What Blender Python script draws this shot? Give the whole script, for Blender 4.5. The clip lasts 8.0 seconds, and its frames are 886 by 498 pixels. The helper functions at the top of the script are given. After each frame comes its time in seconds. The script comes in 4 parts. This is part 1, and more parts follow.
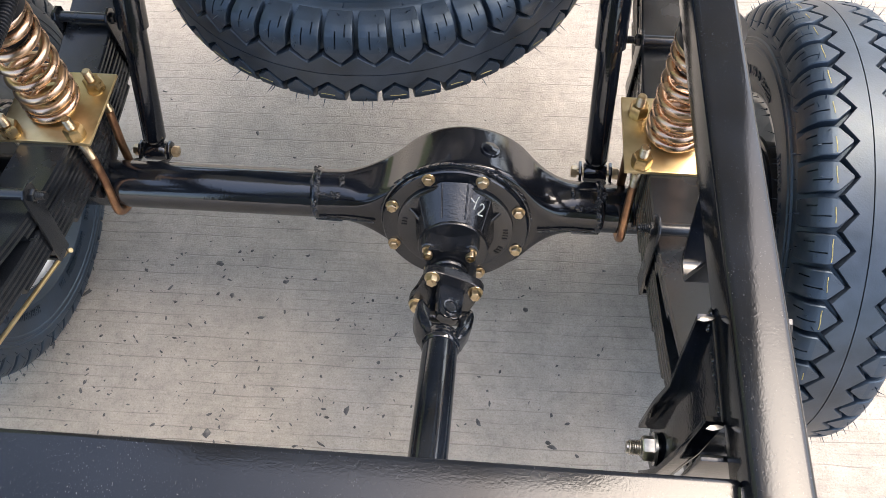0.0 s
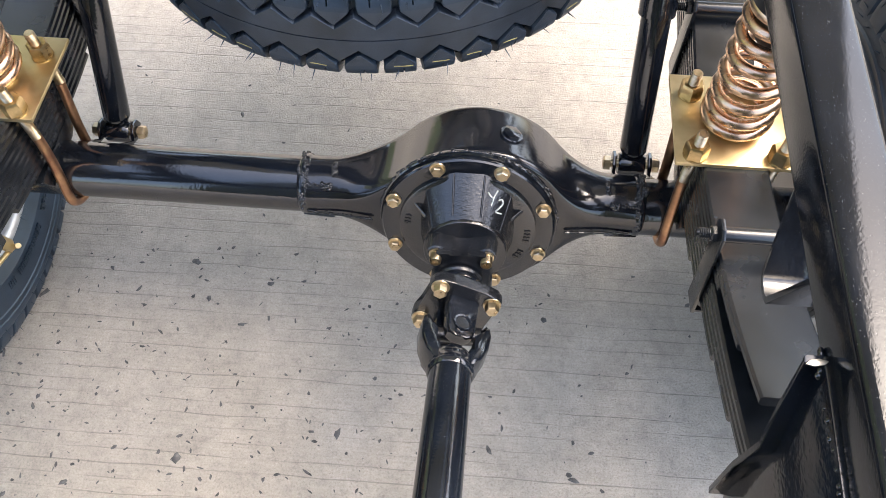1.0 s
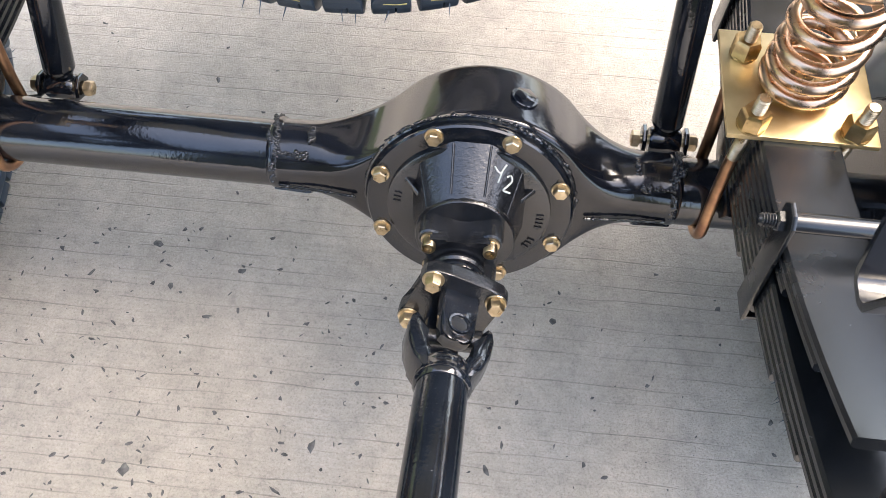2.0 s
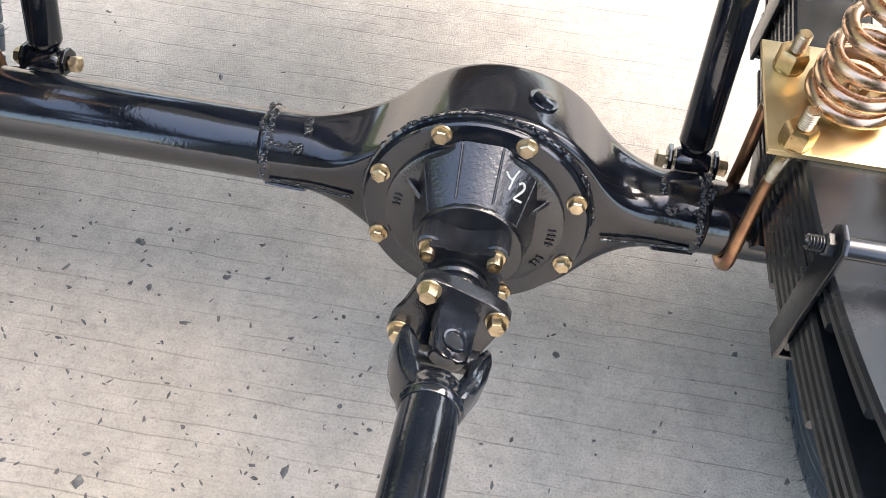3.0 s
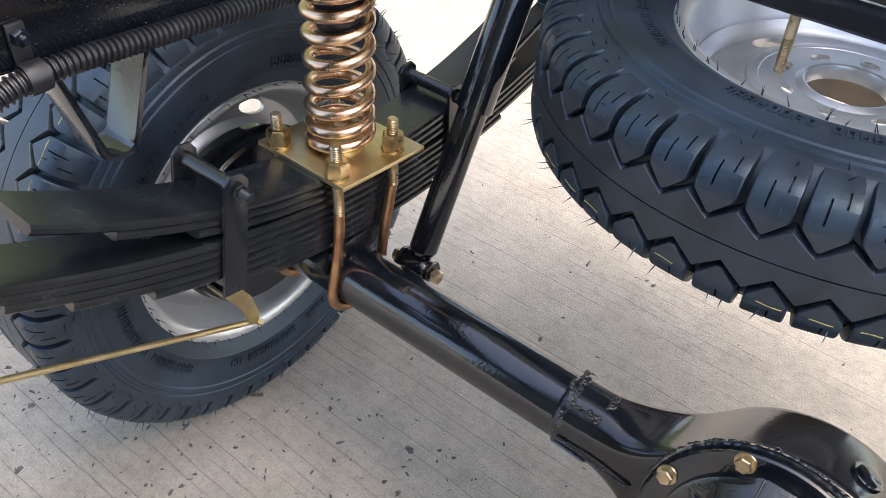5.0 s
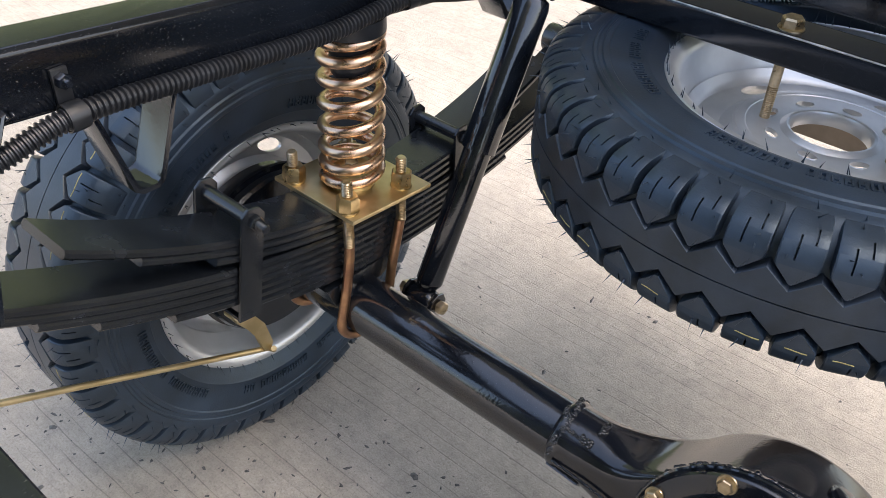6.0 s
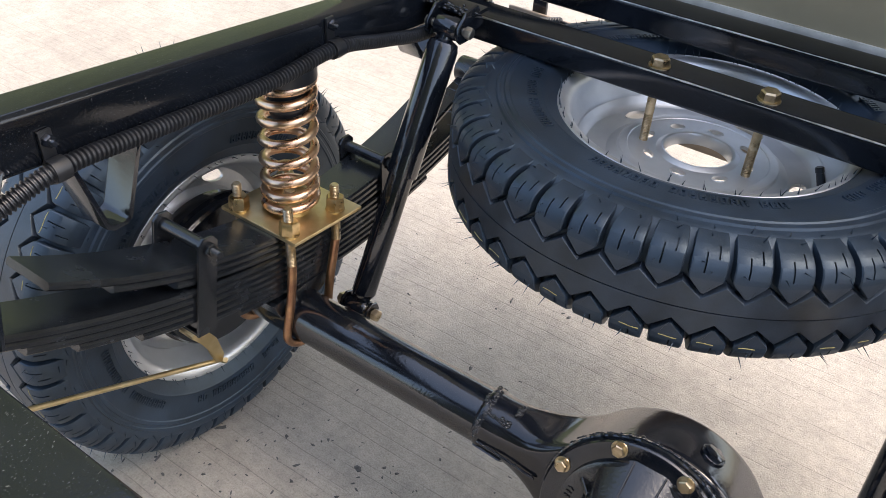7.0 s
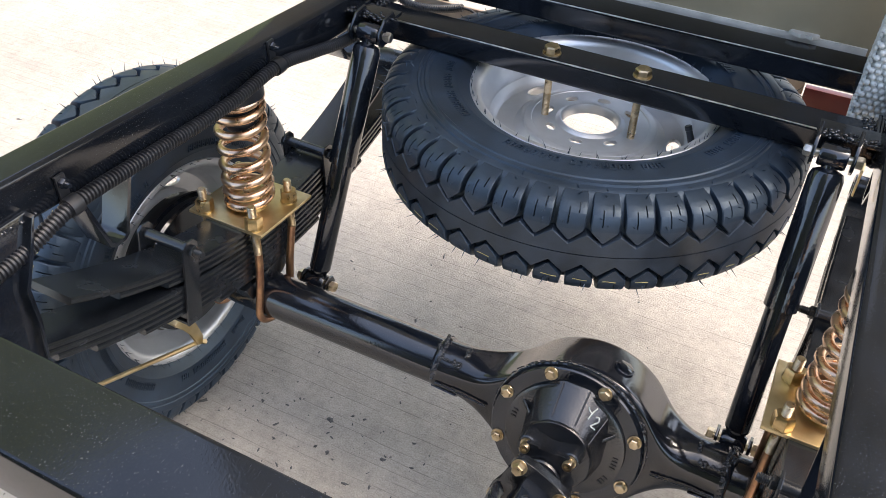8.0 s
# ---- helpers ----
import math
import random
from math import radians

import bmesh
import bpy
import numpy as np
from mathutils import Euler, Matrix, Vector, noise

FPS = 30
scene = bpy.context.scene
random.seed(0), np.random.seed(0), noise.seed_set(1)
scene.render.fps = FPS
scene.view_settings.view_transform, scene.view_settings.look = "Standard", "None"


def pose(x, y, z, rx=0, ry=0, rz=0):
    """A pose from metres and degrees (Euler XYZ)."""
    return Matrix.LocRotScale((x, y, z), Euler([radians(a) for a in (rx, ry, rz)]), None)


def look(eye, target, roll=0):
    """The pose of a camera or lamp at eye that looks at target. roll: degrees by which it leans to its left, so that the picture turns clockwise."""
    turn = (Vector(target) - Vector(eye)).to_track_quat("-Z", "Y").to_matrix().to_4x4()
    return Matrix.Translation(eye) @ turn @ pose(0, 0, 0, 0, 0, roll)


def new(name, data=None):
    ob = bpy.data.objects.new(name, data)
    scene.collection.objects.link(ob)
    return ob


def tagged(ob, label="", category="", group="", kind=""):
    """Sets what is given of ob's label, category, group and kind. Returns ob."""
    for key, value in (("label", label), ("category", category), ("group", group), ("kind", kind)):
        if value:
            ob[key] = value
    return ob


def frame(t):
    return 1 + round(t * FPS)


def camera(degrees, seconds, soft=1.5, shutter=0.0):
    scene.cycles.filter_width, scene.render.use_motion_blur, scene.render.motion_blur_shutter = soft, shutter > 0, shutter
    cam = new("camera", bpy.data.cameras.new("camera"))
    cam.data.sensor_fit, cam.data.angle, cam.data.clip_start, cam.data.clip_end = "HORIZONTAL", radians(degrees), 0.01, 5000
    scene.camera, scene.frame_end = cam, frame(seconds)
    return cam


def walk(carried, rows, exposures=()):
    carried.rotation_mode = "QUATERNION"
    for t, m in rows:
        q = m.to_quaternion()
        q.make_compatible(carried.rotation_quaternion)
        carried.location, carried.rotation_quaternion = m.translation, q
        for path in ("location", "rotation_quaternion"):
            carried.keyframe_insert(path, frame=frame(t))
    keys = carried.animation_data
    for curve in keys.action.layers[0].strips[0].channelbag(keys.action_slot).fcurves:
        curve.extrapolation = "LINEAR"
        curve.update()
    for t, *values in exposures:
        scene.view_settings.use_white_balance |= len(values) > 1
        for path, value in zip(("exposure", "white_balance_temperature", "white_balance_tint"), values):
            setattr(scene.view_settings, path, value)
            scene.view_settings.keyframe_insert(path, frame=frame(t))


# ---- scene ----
cam = camera(55.4, 8.0, soft=0.5)
PATH = [
    (0, (0.048, -0.55, 1.254), (-0.064, 0.376, -0.516), -2.9),
    (0.5, (0.033, -0.504, 1.186), (-0.074, 0.42, -0.584), -2.5),
    (1, (0.025, -0.461, 1.11), (-0.082, 0.446, -0.669), -1.9),
    (1.5, (0.022, -0.426, 1.034), (-0.086, 0.472, -0.75), -0.9),
    (2.8, (0.023, -0.379, 0.903), (-0.086, 0.516, -0.883), 1.7),
    (3, (0.024, -0.387, 0.894), (-0.103, 0.591, -0.846), 3.2),
    (3.5, (0.031, -0.402, 0.875), (-0.233, 0.75, -0.738), 5.0),
    (4, (0.027, -0.416, 0.878), (-0.495, 0.783, -0.636), 3.6),
    (4.5, (0.02, -0.423, 0.886), (-0.761, 0.778, -0.509), 2.7),
    (5, (0.016, -0.431, 0.89), (-0.915, 0.762, -0.416), 2.6),
    (5.2, (0.018, -0.437, 0.893), (-0.949, 0.752, -0.392), 2.4),
    (6.3, (0.069, -0.468, 0.932), (-0.934, 0.755, -0.292), 2.5),
    (6.5, (0.081, -0.481, 0.948), (-0.887, 0.771, -0.274), 2.8),
    (7, (0.107, -0.529, 1.0), (-0.766, 0.794, -0.22), 3.5),
    (7.5, (0.124, -0.584, 1.056), (-0.651, 0.77, -0.195), 2.0),
    (8, (0.138, -0.644, 1.133), (-0.525, 0.712, -0.178), 1.7),
]
walk(cam, [(t, look(eye, target, roll)) for t, eye, target, roll in PATH], [(0, 2.05, 6850, 10), (1.0, 2.48, 6850, 10), (1.7, 2.57, 6850, 10), (3.0, 2.72, 6850, 10), (3.6, 2.0, 6850, 10), (4.5, 1.65, 6850, 10), (4.65, 1.7, 6850, 10), (5.0, 2.16, 6850, 10), (6.5, 1.85, 6850, 10), (8, 2.09, 6850, 10)])

# ---- world and light ----
world = bpy.data.worlds.new("overcast_sky")
scene.world = world
world.use_nodes = True
wn = world.node_tree.nodes
sky = wn.new("ShaderNodeTexSky")
sky.sky_type = "NISHITA"
sky.sun_disc = False
sky.sun_elevation, sky.sun_rotation = radians(62), radians(58)
sky.air_density, sky.dust_density, sky.ozone_density = 1.0, 4.0, 0.6
wn["Background"].inputs[1].default_value = 0.15
world.node_tree.links.new(sky.outputs[0], wn["Background"].inputs[0])
sun = new("sun", bpy.data.lights.new("sun", "SUN"))
sun.data.energy, sun.data.angle, sun.data.color = 0.24, radians(34), (1.0, 0.98, 0.95)
sun.matrix_world = look((0.4, 0.24, 0.88), (0, 0, 0))


# ---- materials ----
def shader(name, color, rough, metal=0.0, coat=0.0, grain=0.15, scale=60.0, bump=0.1, fine=400.0, dist=0.001, second=None, spread=0.1, spec=0.5, dust=False, sheen=(1, 1, 1), scuff=None):
    """A principled material whose colour and gloss vary at two scales, with fine relief."""
    m = bpy.data.materials.new(name)
    m.use_nodes = True
    nt = m.node_tree
    n, k = nt.nodes, nt.links
    p = n["Principled BSDF"]
    co = n.new("ShaderNodeTexCoord")
    broad = n.new("ShaderNodeTexNoise")
    broad.inputs["Scale"].default_value, broad.inputs["Detail"].default_value = scale, 5
    tiny = n.new("ShaderNodeTexNoise")
    tiny.inputs["Scale"].default_value, tiny.inputs["Detail"].default_value = fine, 3
    for tex in (broad, tiny):
        k.new(co.outputs["Object"], tex.inputs["Vector"])
    ramp = n.new("ShaderNodeValToRGB")
    other = second or tuple(c * (1 + grain * 2) for c in color)
    ramp.color_ramp.elements[0].color = (*[c * (1 - grain) for c in color], 1)
    ramp.color_ramp.elements[1].color = (*other, 1)
    ramp.color_ramp.elements[0].position, ramp.color_ramp.elements[1].position = 0.35, 0.7
    k.new(broad.outputs["Fac"], ramp.inputs["Fac"])
    k.new(ramp.outputs["Color"], p.inputs["Base Color"])
    if dust:
        speck = n.new("ShaderNodeTexNoise")
        speck.inputs["Scale"].default_value, speck.inputs["Detail"].default_value = 900, 2
        if scuff:
            drawn = n.new("ShaderNodeMapping")
            drawn.inputs["Scale"].default_value = scuff
            k.new(co.outputs["Object"], drawn.inputs["Vector"])
            k.new(drawn.outputs[0], speck.inputs["Vector"])
        else:
            k.new(co.outputs["Object"], speck.inputs["Vector"])
        cut = n.new("ShaderNodeValToRGB")
        cut.color_ramp.elements[0].position, cut.color_ramp.elements[1].position = (0.665, 0.77) if scuff else (0.7, 0.78)
        k.new(speck.outputs["Fac"], cut.inputs["Fac"])
        over = n.new("ShaderNodeMixRGB")
        over.inputs[2].default_value = (0.2, 0.2, 0.19, 1)
        patch = n.new("ShaderNodeTexNoise")
        patch.inputs["Scale"].default_value, patch.inputs["Detail"].default_value = 11, 6
        k.new(co.outputs["Object"], patch.inputs["Vector"])
        where = n.new("ShaderNodeValToRGB")
        where.color_ramp.elements[0].position, where.color_ramp.elements[1].position = 0.4, 0.68
        where.color_ramp.elements[0].color = (0.15, 0.15, 0.15, 1)
        k.new(patch.outputs["Fac"], where.inputs["Fac"])
        both = n.new("ShaderNodeMixRGB")
        both.blend_type = "MULTIPLY"
        both.inputs[0].default_value = 1
        k.new(cut.outputs["Color"], both.inputs[1])
        k.new(where.outputs["Color"], both.inputs[2])
        k.new(both.outputs[0], over.inputs[0])
        k.new(ramp.outputs["Color"], over.inputs[1])
        k.new(over.outputs[0], p.inputs["Base Color"])
    mr = n.new("ShaderNodeMapRange")
    mr.inputs["To Min"].default_value, mr.inputs["To Max"].default_value = max(0.03, rough - spread), rough + spread
    k.new(broad.outputs["Fac"], mr.inputs["Value"])
    k.new(mr.outputs["Result"], p.inputs["Roughness"])
    p.inputs["Metallic"].default_value = metal
    p.inputs["Specular IOR Level"].default_value = spec
    p.inputs["Specular Tint"].default_value = (*sheen, 1)
    p.inputs["Coat Weight"].default_value, p.inputs["Coat Roughness"].default_value = coat, 0.12
    b = n.new("ShaderNodeBump")
    b.inputs["Strength"].default_value, b.inputs["Distance"].default_value = bump, dist
    k.new(tiny.outputs["Fac"], b.inputs["Height"])
    k.new(b.outputs["Normal"], p.inputs["Normal"])
    return m


GLOSS = shader("black_gloss_paint", (0.006, 0.0082, 0.0128), 0.1, dust=True, spec=0.9, spread=0.06, grain=0.3, scale=25, bump=0.22, fine=300, dist=0.0006)
RAIL = shader("scuffed_gloss_paint", (0.006, 0.0078, 0.0115), 0.11, dust=True, scuff=(1.1, 0.6, 1.1), spec=0.48, spread=0.07, grain=0.3, scale=14, bump=0.16, fine=480, dist=0.0004)
HOUSE = shader("black_housing_paint", (0.0075, 0.009, 0.0132), 0.12, spec=0.75, spread=0.07, grain=0.3, scale=22, bump=0.14, fine=300, dist=0.0006)
CAST = shader("black_cast_paint", (0.009, 0.0102, 0.013), 0.22, spec=0.9, grain=0.3, scale=40, bump=0.5, fine=330, dist=0.0008)
SATIN = shader("black_spring_paint", (0.0085, 0.0105, 0.0135), 0.25, spec=0.75, spread=0.1, grain=0.25, scale=30, bump=0.12, fine=320, dist=0.0004)
GOLD = shader("yellow_zinc", (0.72, 0.56, 0.3), 0.38, metal=1, grain=0.12, scale=35, bump=0.06, second=(0.8, 0.66, 0.4))
BOLT = shader("yellow_zinc_bolt", (0.58, 0.45, 0.28), 0.3, metal=1, grain=0.3, scale=90, bump=0.05, second=(0.74, 0.61, 0.42))
NUT = shader("golden_zinc_nut", (0.6, 0.42, 0.2), 0.3, metal=1, grain=0.3, scale=70, bump=0.05, second=(0.74, 0.56, 0.3))
COIL = shader("coppery_zinc", (0.78, 0.5, 0.34), 0.28, metal=1, grain=0.2, scale=40, bump=0.05, second=(0.86, 0.62, 0.42))
COPPER = shader("reddish_zinc", (0.42, 0.22, 0.14), 0.34, metal=1, grain=0.25, scale=50, bump=0.08, second=(0.6, 0.36, 0.2))
STEEL = shader("dull_steel", (0.5, 0.48, 0.44), 0.35, metal=1, grain=0.25, scale=90, bump=0.1)
RUBBER = shader("tyre_rubber", (0.0155, 0.0255, 0.042), 0.44, sheen=(0.72, 0.88, 1.0), spec=0.72, grain=0.3, scale=22, bump=0.25, fine=500, dist=0.0006)
# Same rubber, lighter: the tread faces' sky reflection is partly put into this colour
TREAD = shader("tread_face_rubber", (0.023, 0.031, 0.045), 0.42, sheen=(0.8, 0.92, 1.0), spec=0.7, grain=0.3, scale=30, bump=0.25, fine=500, dist=0.0006)
SILVER = shader("silver_wheel_paint", (0.6, 0.615, 0.63), 0.36, metal=0.7, grain=0.08, scale=18, bump=0.08, fine=700, dist=0.0004)
PLASTIC = shader("black_plastic", (0.012, 0.0135, 0.017), 0.38, spec=0.55, grain=0.2, scale=60, bump=0.1)
YELLOW = shader("yellow_marking", (0.33, 0.285, 0.11), 0.6, grain=0.3, scale=200, bump=0.1)
CHALK = shader("white_paint_mark", (0.5, 0.52, 0.5), 0.7, grain=0.2, scale=300, bump=0.2)
OLIVE = shader("olive_board", (0.41, 0.352, 0.25), 0.6, spec=0.25, grain=0.1, scale=6, bump=0.1)
PALE = shader("pale_edge", (0.42, 0.41, 0.38), 0.6, grain=0.15, scale=30, bump=0.1)
BLOCKER_OLIVE = shader("olive_green_paint", (0.06, 0.075, 0.042), 0.3, grain=0.15, scale=8, bump=0.05)
UNSEEN_GREEN = shader("green_wall_paint", (0.13, 0.165, 0.085), 0.8, grain=0.35, scale=3, bump=0.2, fine=20, dist=0.02)
RED = shader("red_plastic", (0.1, 0.016, 0.012), 0.35, grain=0.15, scale=20, bump=0.05)
TAN = shader("tan_primer", (0.3, 0.235, 0.18), 0.5, grain=0.2, scale=20, bump=0.1)
WRAP = shader("bubble_wrap", (0.6, 0.61, 0.6), 0.34, grain=0.1, scale=60, bump=0.1)
DEBRIS = shader("dark_crumbs", (0.085, 0.083, 0.08), 0.8, grain=0.4, scale=90, bump=0.3)


def concrete_material():
    """Broom-finished concrete: warm grey, stained, with fine grooves across the vehicle."""
    m = bpy.data.materials.new("brushed_concrete")
    m.use_nodes = True
    nt = m.node_tree
    n, k = nt.nodes, nt.links
    p = n["Principled BSDF"]
    co = n.new("ShaderNodeTexCoord")

    def mapped(sx, sy):
        mp = n.new("ShaderNodeMapping")
        mp.inputs["Scale"].default_value = (sx, sy, 1)
        mp.inputs["Rotation"].default_value = (0, 0, radians(-1.5))
        k.new(co.outputs["Object"], mp.inputs["Vector"])
        return mp

    def noisy(vec, scale, detail, rough=0.55):
        t = n.new("ShaderNodeTexNoise")
        t.inputs["Scale"].default_value, t.inputs["Detail"].default_value, t.inputs["Roughness"].default_value = scale, detail, rough
        k.new(vec, t.inputs["Vector"])
        return t

    def ramp(fac, stops):
        r = n.new("ShaderNodeValToRGB")
        while len(r.color_ramp.elements) < len(stops):
            r.color_ramp.elements.new(0.5)
        for e, (pos, c) in zip(r.color_ramp.elements, stops):
            e.position, e.color = pos, (*c, 1) if isinstance(c, tuple) else (c, c, c, 1)
        k.new(fac, r.inputs["Fac"])
        return r

    def mix(kind, fac, a, b):
        x = n.new("ShaderNodeMixRGB")
        x.blend_type = kind
        x.inputs[0].default_value = fac
        k.new(a, x.inputs[1])
        k.new(b, x.inputs[2])
        return x.outputs[0]

    obj = co.outputs["Object"]
    stain = ramp(noisy(obj, 2.2, 6).outputs["Fac"], [(0.3, (0.405, 0.364, 0.312)), (0.7, (0.522, 0.472, 0.406))])
    blot = ramp(noisy(obj, 17, 6, 0.7).outputs["Fac"], [(0.3, 0.8), (0.65, 1.02)])
    grit = ramp(noisy(obj, 75, 6, 0.8).outputs["Fac"], [(0.3, 0.74), (0.48, 0.97), (0.62, 1.04), (0.76, 1.22)])
    sand = ramp(noisy(obj, 340, 4, 0.8).outputs["Fac"], [(0.28, 0.58), (0.46, 0.95), (0.6, 1.04), (0.74, 1.3)])
    wave = n.new("ShaderNodeTexWave")
    wave.bands_direction = "Y"
    wave.inputs["Scale"].default_value, wave.inputs["Distortion"].default_value = 17.0, 1.8
    wave.inputs["Detail"].default_value, wave.inputs["Detail Scale"].default_value = 2, 1.2
    k.new(mapped(0.35, 1.0).outputs[0], wave.inputs["Vector"])
    line = ramp(wave.outputs["Fac"], [(0.0, 0.0), (0.035, 1.0)])
    broken = ramp(noisy(mapped(5, 60).outputs[0], 1.0, 4).outputs["Fac"], [(0.36, 1.0), (0.56, 0.0)])
    groove = mix("ADD", 1.0, line.outputs[0], broken.outputs[0])
    streak = ramp(noisy(mapped(6, 260).outputs[0], 1.0, 3).outputs["Fac"], [(0.3, 0.93), (0.6, 1.0)])
    dark = ramp(groove, [(0.0, 0.68), (0.8, 1.0)])
    c = mix("MULTIPLY", 1.0, stain.outputs[0], blot.outputs[0])
    c = mix("MULTIPLY", 1.0, c, sand.outputs[0])
    c = mix("MULTIPLY", 1.0, c, grit.outputs[0])
    c = mix("MULTIPLY", 1.0, c, dark.outputs[0])
    c = mix("MULTIPLY", 1.0, c, streak.outputs[0])
    k.new(c, p.inputs["Base Color"])
    p.inputs["Roughness"].default_value = 0.78
    h = mix("MULTIPLY", 1.0, dark.outputs[0], sand.outputs[0])
    b = n.new("ShaderNodeBump")
    b.inputs["Strength"].default_value, b.inputs["Distance"].default_value = 0.95, 0.003
    k.new(h, b.inputs["Height"])
    k.new(b.outputs["Normal"], p.inputs["Normal"])
    return m


CONCRETE = concrete_material()


# ---- builders ----
def part(name, bm, material, parent=None, label="", smooth=True):
    """Links a bmesh as one mesh object, in world places, under a thing or a part."""
    me = bpy.data.meshes.new(name)
    bmesh.ops.recalc_face_normals(bm, faces=bm.faces[:])
    bm.to_mesh(me)
    bm.free()
    if smooth:
        me.shade_smooth()
        me.set_sharp_from_angle(angle=radians(38))
    me.materials.append(material)
    ob = new(name, me)
    if parent:
        ob.parent = parent
        ob.matrix_parent_inverse = WORLD_OF[parent.name].inverted()
    WORLD_OF[ob.name] = Matrix.Identity(4)
    if label:
        tagged(ob, label)
    return ob


WORLD_OF = {}


def thing(name, at, label, category, group="", kind=""):
    """An Empty at the base of a thing, which carries its parts."""
    ob = new(name)
    ob.empty_display_size = 0.05
    ob.location = at
    WORLD_OF[ob.name] = Matrix.Translation(at)
    return tagged(ob, label, category, group, kind)


def turn_to(d):
    """The turn that lays z along d."""
    return Vector(d).normalized().to_track_quat("Z", "Y").to_matrix().to_4x4()


def box(bm, x0, x1, y0, y1, z0, z1, bevel=0.0, m=None, steps=2):
    r = bmesh.ops.create_cube(bm, size=1)
    mat = Matrix.Translation(((x0 + x1) / 2, (y0 + y1) / 2, (z0 + z1) / 2)) @ Matrix.Diagonal((abs(x1 - x0), abs(y1 - y0), abs(z1 - z0), 1))
    bmesh.ops.transform(bm, matrix=(m or Matrix.Identity(4)) @ mat, verts=r["verts"])
    if bevel:
        edges = list({e for v in r["verts"] for e in v.link_edges})
        bmesh.ops.bevel(bm, geom=edges, offset=bevel, segments=steps, affect="EDGES", profile=0.6)


def revolve(bm, profile, m, seg=32, closed=False, skip=None, ends=True):
    """Turns (radius, height) pairs round the z axis of m. skip(i, j): faces to leave out."""
    rings = []
    for r, h in profile:
        if r < 1e-6:
            rings.append([bm.verts.new(m @ Vector((0, 0, h)))] * seg)
        else:
            rings.append([bm.verts.new(m @ Vector((r * math.cos(2 * math.pi * i / seg), r * math.sin(2 * math.pi * i / seg), h))) for i in range(seg)])
    pairs = list(zip(rings, rings[1:])) + ([(rings[-1], rings[0])] if closed else [])
    for j, (a, b) in enumerate(pairs):
        for i in range(seg):
            if skip and skip(i, j):
                continue
            q = []
            for v in (a[i], a[(i + 1) % seg], b[(i + 1) % seg], b[i]):
                if v not in q:
                    q.append(v)
            if len(q) > 2:
                bm.faces.new(q)
    if ends and not closed:
        for ring, (r, _) in ((rings[0], profile[0]), (rings[-1], profile[-1])):
            if r > 1e-6:
                bm.faces.new(ring)


def rod(bm, a, b, r, r2=None, seg=20, edge=0.0):
    """A round bar from a to b, with its rims rounded by edge."""
    a, b = Vector(a), Vector(b)
    n, r2 = (b - a).length, r if r2 is None else r2
    prof = [(r - edge, 0), (r, edge), (r2, n - edge), (r2 - edge, n)] if edge else [(r, 0), (r2, n)]
    revolve(bm, prof, Matrix.Translation(a) @ turn_to(b - a), seg)


def sweep(bm, pts, radius, seg=12, ends=True):
    """A round bar along many points; radius is a number or a function of the index."""
    pts = [Vector(p) for p in pts]
    up, rings = Vector((0.31, 0.2, 0.93)), []
    for i, p in enumerate(pts):
        d = (pts[min(i + 1, len(pts) - 1)] - pts[max(i - 1, 0)]).normalized()
        u = (up - d * up.dot(d)).normalized()
        w, up = d.cross(u), u
        r = radius(i) if callable(radius) else radius
        rings.append([bm.verts.new(p + r * (math.cos(2 * math.pi * j / seg) * u + math.sin(2 * math.pi * j / seg) * w)) for j in range(seg)])
    for a, b in zip(rings, rings[1:]):
        for j in range(seg):
            bm.faces.new((a[j], a[(j + 1) % seg], b[(j + 1) % seg], b[j]))
    if ends:
        bm.faces.new(rings[0])
        bm.faces.new(rings[-1])


def smooth_line(knots, step):
    """Points every step metres along a curve through the knots (Catmull-Rom)."""
    ks = [Vector(k) for k in knots]
    ks = [ks[0] * 2 - ks[1]] + ks + [ks[-1] * 2 - ks[-2]]
    dense = []
    for a, b, c, d in zip(ks, ks[1:], ks[2:], ks[3:]):
        for i in range(40):
            t = i / 40
            dense.append(0.5 * (2 * b + (c - a) * t + (2 * a - 5 * b + 4 * c - d) * t * t + (3 * b - a - 3 * c + d) * t**3))
    dense.append(ks[-2])
    out, left = [dense[0]], step
    for a, b in zip(dense, dense[1:]):
        n = (b - a).length
        while n >= left > 0:
            a = a + (b - a) * (left / n)
            n -= left
            out.append(a)
            left = step
        left -= n
    return out


def slab(bm, outline, thick, m, bevel=0.0):
    """An outline in the xy plane of m, thick along its z."""
    lo = [bm.verts.new(m @ Vector((x, y, 0))) for x, y in outline]
    hi = [bm.verts.new(m @ Vector((x, y, thick))) for x, y in outline]
    made = [bm.faces.new(lo), bm.faces.new(hi)]
    for i in range(len(lo)):
        j = (i + 1) % len(lo)
        made.append(bm.faces.new((lo[i], lo[j], hi[j], hi[i])))
    if bevel:
        edges = [e for e in made[1].edges] + [e for e in made[0].edges]
        bmesh.ops.bevel(bm, geom=edges, offset=bevel, segments=2, affect="EDGES", profile=0.6)


# planes for slab(): x stays, outline runs in y and z
YZ = Matrix(((0, 0, 1, 0), (1, 0, 0, 0), (0, 1, 0, 0), (0, 0, 0, 1)))


def hexagon(bm, at, d, across, high, spin=0.0):
    """A chamfered six-sided head that stands on at and points along d."""
    r = across / 2 / math.cos(math.pi / 6)
    m = Matrix.Translation(at) @ turn_to(d) @ Matrix.Rotation(spin, 4, "Z")
    revolve(bm, [(r, 0), (r, high * 0.82), (r * 0.84, high)], m, 6)


